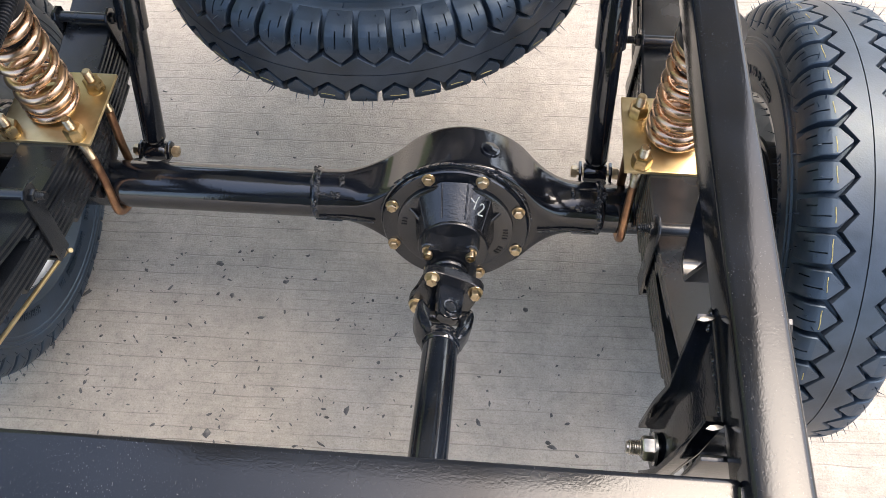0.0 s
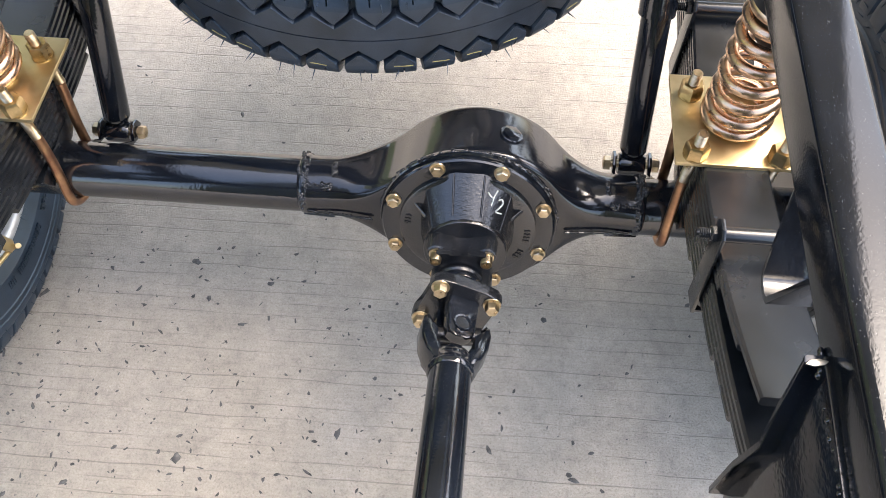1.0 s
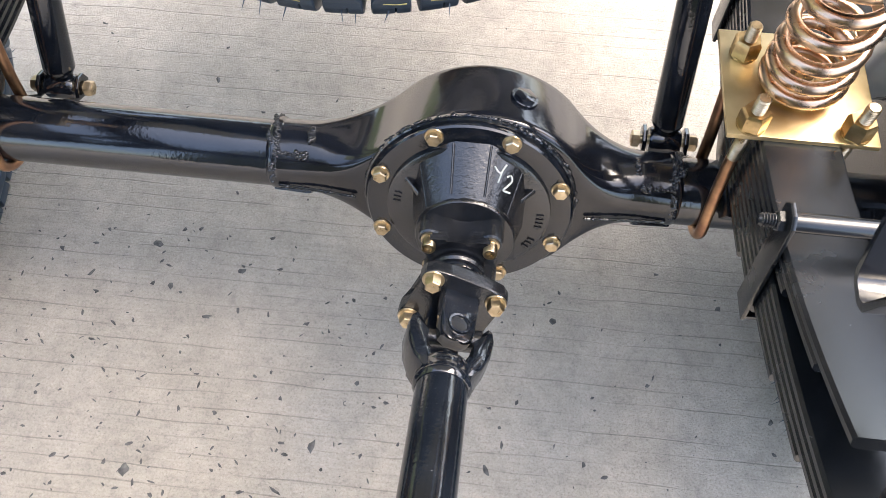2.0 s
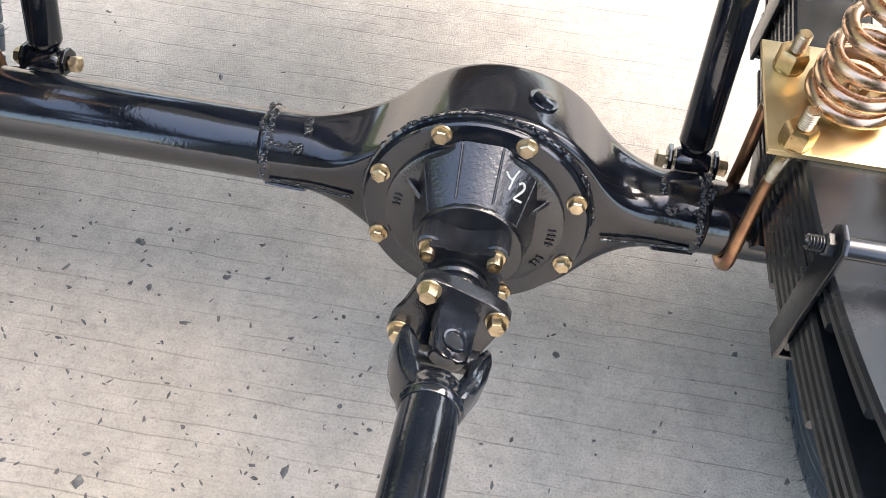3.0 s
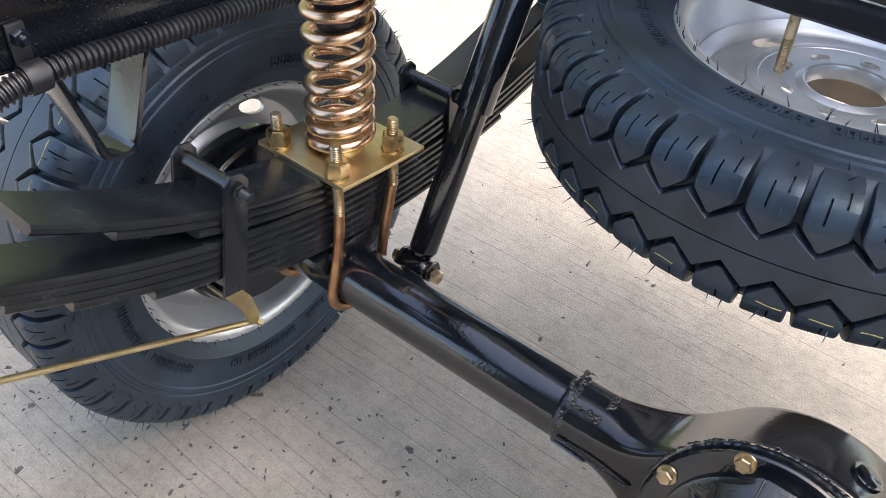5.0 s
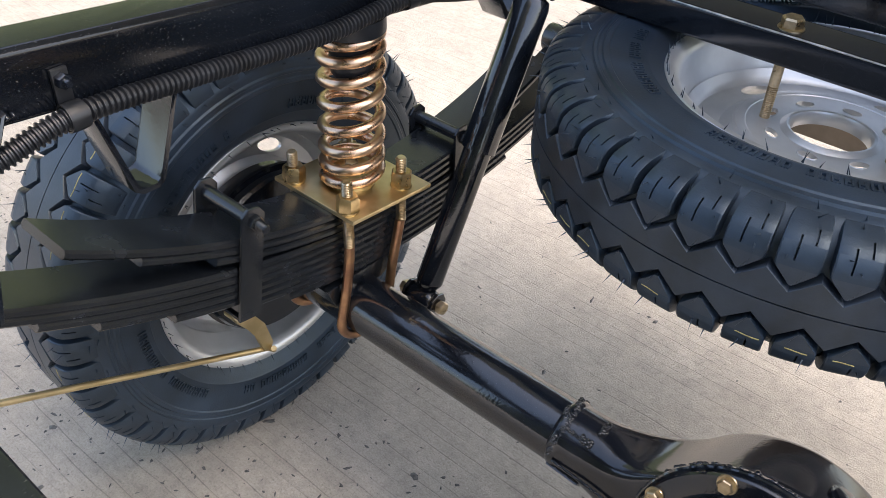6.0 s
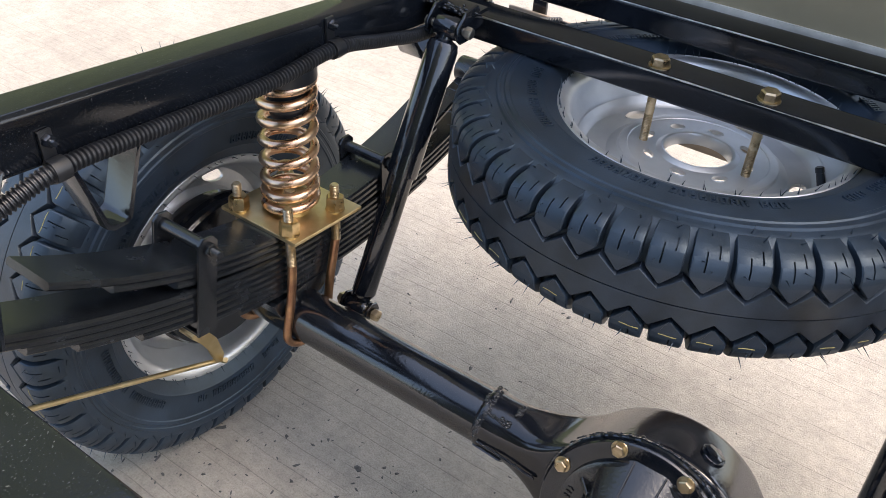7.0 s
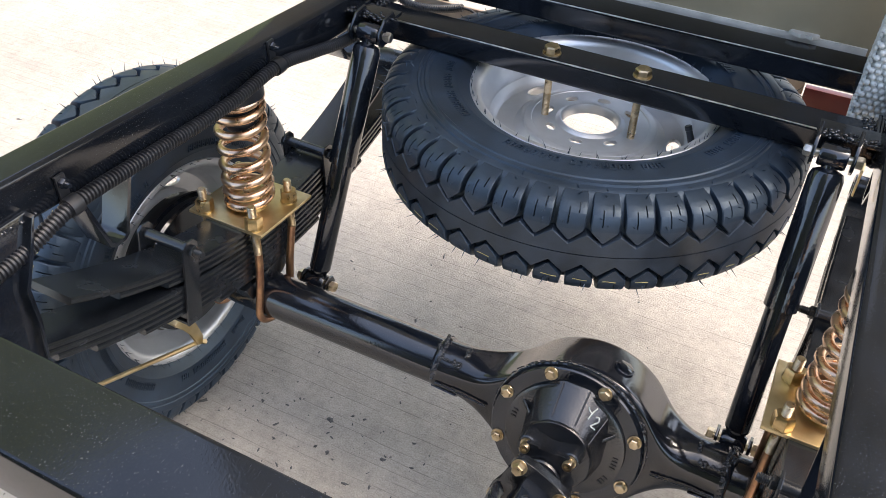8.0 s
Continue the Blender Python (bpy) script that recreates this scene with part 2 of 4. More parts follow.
def bolt_head(parent, at, d, across=0.013, high=0.0065, material=None, name="bolt", washer=True, spin=0.3, label=""):
    """A hexagon bolt with its washer, as one part."""
    bm = bmesh.new()
    d = Vector(d).normalized()
    at = Vector(at)
    if washer:
        revolve(bm, [(across * 0.72, 0), (across * 0.74, 0.0008), (across * 0.7, 0.0018)], Matrix.Translation(at) @ turn_to(d), 20)
    hexagon(bm, at + d * 0.0017, d, across, high, spin)
    return part(name, bm, material or BOLT, parent, label)


def threaded_end(bm, at, d, r, n, pitch=0.002):
    """A bolt's end with its thread as rings."""
    prof, h = [(r * 0.9, 0)], 0.0
    while h < n - pitch:
        prof += [(r, h + pitch * 0.4), (r, h + pitch * 0.6), (r * 0.8, h + pitch)]
        h += pitch
    prof += [(r * 0.75, n)]
    revolve(bm, prof, Matrix.Translation(at) @ turn_to(d), 16)


# ---- the plan ----
MID = -0.122          # the chassis' middle; the differential sits at x = 0
AXLE_Y, AXLE_Z = 0.035, 0.28
SPRING = 0.381        # half the distance between the springs
RAIL_IN, RAIL_OUT = 0.348, 0.391


def rail_top(y):
    return 0.657 - 0.085 * y


# ---- ground ----
bm = bmesh.new()
bmesh.ops.create_grid(bm, x_segments=8, y_segments=8, size=300)
ground = part("ground", bm, CONCRETE)
tagged(ground, "warm grey broom-finished concrete yard with fine grooves", "ground", kind="structure")

bm = bmesh.new()
rng = random.Random(5)
for i in range(6200):
    x, y = rng.uniform(-1.6, 0.5), rng.uniform(-0.75, 0.9)
    if rng.random() > min(1.0, math.exp(-3.2 * max(0, y + 0.12)) * math.exp(-3.0 * max(0, x + 0.2))) * (1.0 if y < 0.1 else 0.35):
        continue
    r = rng.uniform(0.0008, 0.0032) * (1.9 if rng.random() < 0.1 else 1)
    a0, n = rng.uniform(0, 6.3), rng.randint(5, 8)
    lean = rng.uniform(0.2, 0.7)
    ca, sa = math.cos(a0 * 3), math.sin(a0 * 3)
    r *= 1.25
    lo = [bm.verts.new((x + ca * u - sa * v, y + sa * u + ca * v, 0.0)) for u, v in [(r * math.cos(a0 + 6.283 * j / n) * rng.uniform(0.45, 1.6), r * lean * math.sin(a0 + 6.283 * j / n) * rng.uniform(0.6, 1.5)) for j in range(n)]]
    top = bm.verts.new((x, y, r * 0.35))
    for j in range(n):
        bm.faces.new((lo[j], lo[(j + 1) % n], top))
tagged(part("crumbs", bm, DEBRIS, smooth=False), "dark crumbs and flakes scattered on the concrete", "debris", kind="stuff")


# unseen olive wall behind the camera, added to darken the ground in front
bm = bmesh.new()
box(bm, MID - 0.5, MID + 0.5, -0.87, -0.83, 0.25, 1.9, 0.01)
tagged(part("wall_front_blocker", bm, BLOCKER_OLIVE), "plain dark olive wall, added out of view to block light from the front", "wall", kind="structure")


# unseen green wall, added to tint reflections and block sky on the left
bm = bmesh.new()
box(bm, -9.2, -9.0, -1.5, 16, 0, 12.2, 0.01)
tagged(part("wall_green_unseen", bm, UNSEEN_GREEN), "plain green wall, added out of view for green reflections", "wall", kind="structure")


# ---- wheels ----
LUGS = 47
CELL = 2 * math.pi / LUGS


def around(r, a, h):
    return Vector((r * math.cos(a), r * math.sin(a), h))


def lug_mesh():
    """One shoulder block: a gable at the zigzag groove, straight flanks that fade out on the shoulder, and one sipe."""
    bm = bmesh.new()
    # height, outer radius, radius of its foot, half width as a share of the cell, cut by the sipe
    line = [(0.0215, 0.2857, 0.2745, 0.05, 0), (0.0355, 0.2854, 0.2745, 0.385, 0), (0.0375, 0.2853, 0.2745, 0.405, 0), (0.043, 0.2849, 0.2735, 0.415, 0), (0.0436, 0.2848, 0.2735, 0.415, 1), (0.0515, 0.2825, 0.2695, 0.415, 1), (0.0562, 0.2791, 0.265, 0.415, 1), (0.0568, 0.2786, 0.2645, 0.415, 3), (0.0605, 0.2738, 0.26, 0.415, 3), (0.061, 0.2731, 0.2595, 0.415, 2), (0.064, 0.2668, 0.2545, 0.41, 2), (0.0644, 0.2655, 0.2535, 0.41, 0), (0.0662, 0.2592, 0.2495, 0.4, 0), (0.0677, 0.2515, 0.2465, 0.38, 0)]
    rows = []
    for h, ro, ri, w, cut in line:
        slits = [x * min(1, w / 0.4) * CELL for x in (-0.09, 0.19)]
        c = min(w * 0.25, 0.02) * CELL
        w *= CELL
        e = min(0.0012 / ro, w * 0.4)
        top = [e - w] + [x + q for x in slits for q in (-c, c)] + [w - e]
        loop = [around(ri, -w * 1.05, h - 0.0006), around(ro - 0.0012, -w, h)] + [around(ro, x, h) for x in top] + [around(ro - 0.0012, w, h), around(ri, w * 1.05, h - 0.0006)]
        deep = [[bm.verts.new(around(ro - 0.006, x + q, h - 0.001)) for q in (-c, c)] if cut >> i & 1 else None for i, x in enumerate(slits)]
        rows.append(([bm.verts.new(p) for p in loop], deep))
    for k, ((p, pd), (q, qd)) in enumerate(zip(rows, rows[1:])):
        for j in range(10):
            i = {3: 0, 5: 1}.get(j)
            if i is not None and pd[i] and qd[i]:
                bm.faces.new((p[j], q[j], qd[i][0], pd[i][0]))
                bm.faces.new((p[j + 1], q[j + 1], qd[i][1], pd[i][1]))
                bm.faces.new((pd[i][0], pd[i][1], qd[i][1], qd[i][0]))
                continue
            face = bm.faces.new((p[j], p[(j + 1) % 10], q[(j + 1) % 10], q[j]))
            face.material_index = 1 if 2 <= j <= 6 and k < 2 else 0
    for i, ends in enumerate(((4, 8), (7, 10))):
        for k in ends:
            row, deep = rows[k]
            bm.faces.new((row[3 + 2 * i], row[4 + 2 * i], deep[i][1], deep[i][0]))
    bm.faces.new(rows[0][0])
    bm.faces.new(rows[-1][0])
    bmesh.ops.recalc_face_normals(bm, faces=bm.faces[:])
    me = bpy.data.meshes.new("tread_block")
    bm.to_mesh(me)
    bm.free()
    me.shade_smooth()
    me.set_sharp_from_angle(angle=radians(35))
    me.materials.append(RUBBER)
    me.materials.append(TREAD)
    return me


LUG = lug_mesh()
FLIP = Matrix.Diagonal((1, -1, -1, 1))


def tyre_on(owner, m, seed, worn_line):
    """A light-truck tyre on the z axis of m: carcass, zigzag ribs, shoulder blocks, moulding hairs."""
    bm = bmesh.new()
    half = [(0.155, 0.046), (0.161, 0.0535), (0.17, 0.057), (0.176, 0.0625), (0.184, 0.0655), (0.186, 0.067), (0.19, 0.0668), (0.205, 0.0695), (0.2225, 0.0702), (0.224, 0.0716), (0.2285, 0.0716), (0.23, 0.07), (0.2335, 0.0698), (0.2345, 0.071), (0.2375, 0.071), (0.239, 0.0685), (0.2445, 0.0683), (0.251, 0.0672), (0.2575, 0.0602), (0.263, 0.0552), (0.268, 0.0495), (0.2718, 0.042), (0.2742, 0.03), (0.2748, 0.015)]
    prof = [(r, -h) for r, h in half] + [(r, h) for r, h in reversed(half)]
    revolve(bm, prof, m, 120, closed=True)
    tyre = part("tyre", bm, RUBBER, owner, "black rubber tyre with zigzag block tread")
    for s in (1, -1):
        bm = bmesh.new()
        n = LUGS * 8
        rows = []
        for i in range(n):
            a = CELL * (i / 8 + (0.5 if s < 0 else 0.0))
            z = 0.0152 + 0.0165 * (1 - abs(i % 8 - 4) / 4)
            rows.append([bm.verts.new(m @ around(0.2745, a, s * (z + 0.0008))), bm.verts.new(m @ around(0.2846, a, s * z)), bm.verts.new(m @ around(0.2855, a, s * (z - 0.001))), bm.verts.new(m @ around(0.2857, a, s * 0.0007)), bm.verts.new(m @ around(0.2768, a, s * 0.0007))])
        for i in range(n):
            p, q = rows[i], rows[(i + 1) % n]
            for j in range(4):
                bm.faces.new((p[j], p[j + 1], q[j + 1], q[j]))
        part("tread_rib", bm, TREAD, tyre)
    rng = random.Random(seed)
    bm = bmesh.new()
    for s in (1, -1):
        for i in range(LUGS):
            for h, r, lean in ((0.054, 0.2812, 0.5), (0.0465, 0.2842, 0.2), (0.0668, 0.256, 1.6), (0.0684, 0.246, 2.0), (0.0575, 0.1655, 9.0), (0.0575, 0.166, 9.0)):
                if rng.random() < 0.15:
                    continue
                a = CELL * (i + 0.5 * (s < 0) + rng.uniform(-0.3, 0.3))
                p = around(r, a, s * h)
                d = Vector((math.cos(a), math.sin(a), s * lean)).normalized()
                d = (d + Vector((rng.uniform(-0.35, 0.35), rng.uniform(-0.35, 0.35), rng.uniform(-0.3, 0.3)))).normalized()
                n = rng.uniform(0.008, 0.015)
                t = turn_to(d)
                foot = [bm.verts.new(m @ (p + (t @ Vector((0.0008 * math.cos(x), 0.0008 * math.sin(x), 0))))) for x in (0, 2.1, 4.2)]
                tip = bm.verts.new(m @ (p + d * n))
                for j in range(3):
                    bm.faces.new((foot[j], foot[(j + 1) % 3], tip))
    part("hair_fringe", bm, RUBBER, tyre, "fine rubber moulding hairs")["kind"] = "stuff"
    # raised sidewall writing, too small to read
    bm = bmesh.new()
    for start, count in ((0.1, 20), (1.45, 17), (2.6, 21), (3.9, 18), (5.1, 20)):
        for i in range(count):
            if rng.random() < 0.15:
                continue
            a = start + i * 0.047
            w = rng.uniform(0.0018, 0.003)
            for q in (-1, 1):
                mm = m @ Matrix.Rotation(a + q * 0.0125, 4, "Z") @ Matrix.Translation((0.1985, 0, 0.0688))
                box(bm, -0.0056, 0.0056, -w * 0.35, w * 0.35, -0.001, 0.0011, m=mm)
            for q in rng.sample((-0.0048, 0, 0.0048), 2):
                mm = m @ Matrix.Rotation(a, 4, "Z") @ Matrix.Translation((0.1985 + q, 0, 0.0688))
                box(bm, -0.0008, 0.0008, -0.0025, 0.0025, -0.001, 0.0011, m=mm)
    part("sidewall_lettering", bm, RUBBER, tyre)["kind"] = "stuff"
    for side_of_line in worn_line:
        bm = bmesh.new()
        for i in range(LUGS):
            a = CELL * (i + (0.5 if side_of_line < 0 else 0))
            if rng.random() < 0.25:
                continue
            f0, f1 = rng.uniform(-0.36, -0.12), rng.uniform(0.1, 0.36)
            pts = [m @ around(0.285, a + CELL * f, side_of_line * (0.0392 + 0.0006 * math.sin(9 * f))) for f in [f0 + (f1 - f0) * q / 4 for q in range(5)]]
            sweep(bm, pts, 0.00065, 6)
        part("yellow_line", bm, YELLOW, tyre, "thin yellow paint line")["kind"] = "stuff"
    return tyre


def blocks_on(tyre, m):
    for s in (0, 1):
        for i in range(LUGS):
            ob = new("tread_block", LUG)
            ob.parent = tyre
            ob.matrix_parent_inverse = Matrix.Identity(4)
            ob.matrix_basis = m @ Matrix.Rotation(CELL * (i + 0.5 * s), 4, "Z") @ (FLIP if s else Matrix.Identity(4))


def rim_on(owner, m):
    """A pressed steel wheel: flanged barrel, dished disc with oval vents, bolt holes and hub hole."""
    bm = bmesh.new()
    barrel = [(0.1575, 0.0435), (0.1605, 0.051), (0.166, 0.0545), (0.1695, 0.0515), (0.171, 0.0525), (0.1675, 0.0575), (0.162, 0.0575), (0.1545, 0.0525), (0.1515, 0.044), (0.15, 0.028), (0.1405, 0.016), (0.139, -0.01), (0.15, -0.028), (0.1515, -0.044), (0.1545, -0.0525), (0.162, -0.0575), (0.1675, -0.0575), (0.171, -0.0525), (0.166, -0.0545), (0.1605, -0.051), (0.1575, -0.0435), (0.154, -0.03), (0.143, -0.012), (0.144, 0.014), (0.154, 0.03)]
    revolve(bm, barrel, m, 96, closed=True)
    rim = part("rim", bm, SILVER, owner, "silver painted steel rim")
    bm = bmesh.new()
    m = m @ Matrix.Translation((0, 0, 0.0065))
    disc = [(0.1395, 0.004), (0.135, -0.004), (0.1325, -0.008), (0.129, -0.0105), (0.1125, -0.0115), (0.1035, -0.0115), (0.0975, -0.0065), (0.09, -0.001), (0.082, 0.0005), (0.076, 0.0005)]

    for part_of in (disc[:4], disc[5:]):
        revolve(bm, part_of, m, 96, ends=False)
        revolve(bm, [(r, h - 0.0035) for r, h in part_of], m, 96, ends=False)
    ovals = []
    for b in range(5):
        a = 2 * math.pi * b / 5 - radians(103)
        oval = []
        for i in range(28):
            q = 2 * math.pi * i / 28
            r, t = 0.1165 + 0.0092 * math.sin(q), 0.0195 * math.cos(q) / 0.1165
            oval.append((r * math.cos(a + t), r * math.sin(a + t)))
        ovals.append(oval)
    for drop in (0, -0.0035):
        edges = []
        for loop, h in [([(disc[3][0] * math.cos(2 * math.pi * i / 96), disc[3][0] * math.sin(2 * math.pi * i / 96)) for i in range(96)], disc[3][1]), ([(disc[5][0] * math.cos(2 * math.pi * i / 96), disc[5][0] * math.sin(2 * math.pi * i / 96)) for i in range(96)], disc[5][1])] + [(oval, -0.0115) for oval in ovals]:
            vs = [bm.verts.new(m @ Vector((x, y, h + drop))) for x, y in loop]
            edges += [bm.edges.new((vs[i], vs[(i + 1) % len(vs)])) for i in range(len(vs))]
        bmesh.ops.triangle_fill(bm, use_beauty=True, edges=edges)
    for oval in ovals:
        lo = [bm.verts.new(m @ Vector((x, y, -0.0155))) for x, y in oval]
        hi = [bm.verts.new(m @ Vector((x, y, -0.0105))) for x, y in oval]
        for i in range(len(lo)):
            j = (i + 1) % len(lo)
            bm.faces.new((lo[i], lo[j], hi[j], hi[i]))
    # the flat middle, with its eight bolt slots and hub hole, as an area with holes
    loops = [[(0.076 * math.cos(2 * math.pi * i / 96), 0.076 * math.sin(2 * math.pi * i / 96)) for i in range(96)], [(0.0388 * math.cos(2 * math.pi * i / 40), 0.0388 * math.sin(2 * math.pi * i / 40)) for i in range(40)]]
    for b in range(8):
        a, slot = radians(72 + 45 * b), []
        for i in range(20):
            q = 2 * math.pi * i / 20
            r, t = 0.06 + 0.0052 * math.sin(q), 0.0095 * math.cos(q) / 0.06
            slot.append((r * math.cos(a + t), r * math.sin(a + t)))
        loops.append(slot)
    for h in (0.0005, -0.0035):
        edges = []
        for loop in loops:
            vs = [bm.verts.new(m @ Vector((x, y, h))) for x, y in loop]
            edges += [bm.edges.new((vs[i], vs[(i + 1) % len(vs)])) for i in range(len(vs))]
        bmesh.ops.triangle_fill(bm, use_beauty=True, edges=edges)
    for loop in loops[1:]:
        lo = [bm.verts.new(m @ Vector((x, y, -0.0035))) for x, y in loop]
        hi = [bm.verts.new(m @ Vector((x * 1.0, y * 1.0, 0.0015))) for x, y in loop]
        for i in range(len(lo)):
            j = (i + 1) % len(lo)
            bm.faces.new((lo[i], lo[j], hi[j], hi[i]))
    part("disc", bm, SILVER, rim)
    bm = bmesh.new()
    revolve(bm, [(0.0478, 0.0004), (0.0445, 0.0028), (0.0418, 0.0044), (0.0395, 0.0038), (0.0382, 0.001), (0.0379, -0.011), (0.0396, -0.011), (0.0402, -0.002)], m, 48, closed=True)
    part("hub_collar", bm, SILVER, rim)
    bm = bmesh.new()
    revolve(bm, [(0.0925, -0.003), (0.0905, 0.0006), (0.086, 0.0022), (0.081, 0.0016), (0.079, -0.001), (0.085, -0.003)], m, 72, closed=True)
    part("pressed_ring", bm, SILVER, rim)
    return rim


def wheel(name, at, axis, label, group, seed, spin=0.0, worn_line=(), load=1.0):
    at = Vector(at)
    m = Matrix.Translation(at) @ turn_to(axis) @ Matrix.Rotation(spin, 4, "Z") @ Matrix.Diagonal((load, load, 0.93, 1))
    w = thing(name, at, label, "wheel", group)
    tyre = tyre_on(w, m, seed, worn_line)
    rim_on(w, m)
    return w, tyre, m


WHEELS = []
SPARE_AT = (MID, 0.336, 0.504)
w, ty, m = wheel("spare_wheel", SPARE_AT, (0, 0.026, 1), "spare wheel with new block-tread tyre, bolted flat under the frame", "", 3, radians(-72), (-1,))
WHEELS.append((ty, m))
bm = bmesh.new()
rod(bm, (0.0225, 0.339, 0.503), (0.0085, 0.343, 0.534), 0.0055, 0.0042, edge=0.0008)
rod(bm, (0.0092, 0.3428, 0.532), (0.0065, 0.3435, 0.5385), 0.0048, edge=0.001)
part("valve", bm, PLASTIC, w, "black rubber tyre valve")
for name, x, axis, seed in (("mounted_wheel", MID - 0.548, (1, 0, 0), 7), ("mounted_wheel", MID + 0.548, (-1, 0, 0), 9)):
    s = -1 if x < MID else 1
    w, ty, m = wheel(name, (x, AXLE_Y, 0.2725), axis, "rear wheel with silver steel rim, standing on the concrete", "rear wheels", seed, 0.4, (1,), load=0.98)
    WHEELS.append((ty, m))
    bm = bmesh.new()
    revolve(bm, [(0.03, 0.066), (0.106, 0.066), (0.109, 0.062), (0.109, 0.05), (0.113, 0.048), (0.113, 0.043), (0.105, 0.041), (0.104, 0.018), (0.098, 0.014), (0.03, 0.014)], m, 64)
    part("brake_drum", bm, GLOSS, w, "black brake drum")

# ---- rear axle ----
axle = thing("rear_axle", (0, AXLE_Y, 0.17), "glossy black drive axle with banjo housing and brass-coloured bolts", "axle")
C = Vector((0.0, -0.0062, 0.2858))
D = Vector((0, -math.cos(radians(17)), math.sin(radians(17))))
U = Vector((0, math.sin(radians(17)), math.cos(radians(17))))
X = Vector((1, 0, 0))
NOSE = Matrix(((1, U.x, D.x, C.x), (0, U.y, D.y, C.y), (0, U.z, D.z, C.z), (0, 0, 0, 1)))


def nose(x, u, d):
    return C + X * x + U * u + D * d


bm = bmesh.new()
left_end, right_end = MID - 0.5, MID + 0.5
rod(bm, (left_end, AXLE_Y, AXLE_Z - 0.0018), (-0.18, AXLE_Y, AXLE_Z - 0.0018), 0.0322, seg=48)
part("axle_tube", bm, GLOSS, axle)
bm = bmesh.new()
rod(bm, (0.18, AXLE_Y, AXLE_Z - 0.0018), (right_end, AXLE_Y, AXLE_Z - 0.0018), 0.0322, seg=48)
part("axle_tube", bm, GLOSS, axle)
bm = bmesh.new()
def swell(x, r):
    """Half height of the housing at x: a drum of radius r that runs out into the arms through a hollow curve."""
    x, wide, x0, x1 = abs(x - 0.009), 0.103, 0.079, 0.146
    if x >= x1:
        return 0.0318 + 0.0022 * max(0, 0.185 - x) / 0.035
    top = r * math.sqrt(1 - (min(x, x0) / wide) ** 2)
    if x <= x0:
        return top
    t, k = (x - x0) / (x1 - x0), -r * x0 / wide**2 / math.sqrt(1 - (x0 / wide) ** 2) * (x1 - x0)
    return top * (2 * t**3 - 3 * t * t + 1) + k * (t**3 - 2 * t * t + t) + 0.034 * (3 * t * t - 2 * t**3)


rings = []
for k in range(77):
    x = -0.19 + 0.005 * k
    f = max(0.0, min(1.0, (0.158 - abs(x)) / 0.075))
    f = f * f * (3 - 2 * f)
    mid = Vector((x, AXLE_Y, AXLE_Z)).lerp(C - D * 0.0485 + X * x, f)
    dd = Vector((0, -1, 0)).lerp(D, f).normalized()
    uu = X.cross(dd) * -1
    high, low, w, e = swell(x, 0.097) + 0.0012 * (1 - f), swell(x, 0.1) + 0.0015 * (1 - f), 0.0331 + 0.0089 * f, 1.0 - 0.87 * f
    ring = []
    for i in range(64):
        a = 2 * math.pi * i / 64
        cy, cz = math.cos(a), math.sin(a)
        ring.append(bm.verts.new(mid + dd * w * math.copysign(abs(cy) ** e, cy) + uu * (high if cz > 0 else low) * math.copysign(abs(cz) ** (e if cy < 0 else e * 0.8), cz)))
    rings.append(ring)
for a, b in zip(rings, rings[1:]):
    for i in range(64):
        bm.faces.new((a[i], a[(i + 1) % 64], b[(i + 1) % 64], b[i]))
bm.faces.new(rings[0])
bm.faces.new(rings[-1])
housing = part("banjo_housing", bm, HOUSE, axle)
bm = bmesh.new()
revolve(bm, [(0.06, -0.014), (0.0945, -0.014), (0.0955, -0.012), (0.0955, 0.0042), (0.094, 0.006), (0.078, 0.006), (0.06, 0.003)], NOSE, 72)
part("flange", bm, GLOSS, axle)


def bead(bm, pts, r, seed):
    """A lumpy weld bead along points."""
    g = random.Random(seed)
    sweep(bm, pts, lambda i: r * (1 + 0.12 * math.sin(i * 0.9) + 0.1 * math.sin(i * 0.37 + 1) + g.uniform(-0.08, 0.08)), 8)


def lumps(bm, pts, r, seed, spread=0.001):
    """A rough weld: many small lumps laid along points."""
    g = random.Random(seed)
    for p in pts:
        q = Vector(p) + Vector((g.uniform(-1, 1), g.uniform(-1, 1), g.uniform(-1, 1))) * spread
        stretch = Matrix.Diagonal((g.uniform(0.7, 1.4), g.uniform(0.7, 1.4), g.uniform(0.6, 1.0), 1))
        bmesh.ops.create_icosphere(bm, subdivisions=2, radius=r * g.uniform(0.6, 1.35), matrix=Matrix.Translation(q) @ stretch)


def on_tube(s, x, r, a):
    """A point round the axle tube, a from the rear over the top to the front."""
    return Vector((s * x, AXLE_Y + r * math.cos(a), AXLE_Z + r * math.sin(a)))


def shell(bm, s, profile, a0, a1):
    """A band round the axle tube from a0 to a1, through (x, radius) pairs, open inside."""
    n = 48
    rows = [[bm.verts.new(on_tube(s, x, r, a0 + (a1 - a0) * i / n)) for x, r in profile] for i in range(n + 1)]
    for p, q in zip(rows, rows[1:]):
        for j in range(len(profile) - 1):
            bm.faces.new((p[j], p[j + 1], q[j + 1], q[j]))
    if a1 - a0 < 6:
        bm.faces.new(rows[0])
        bm.faces.new(rows[-1])


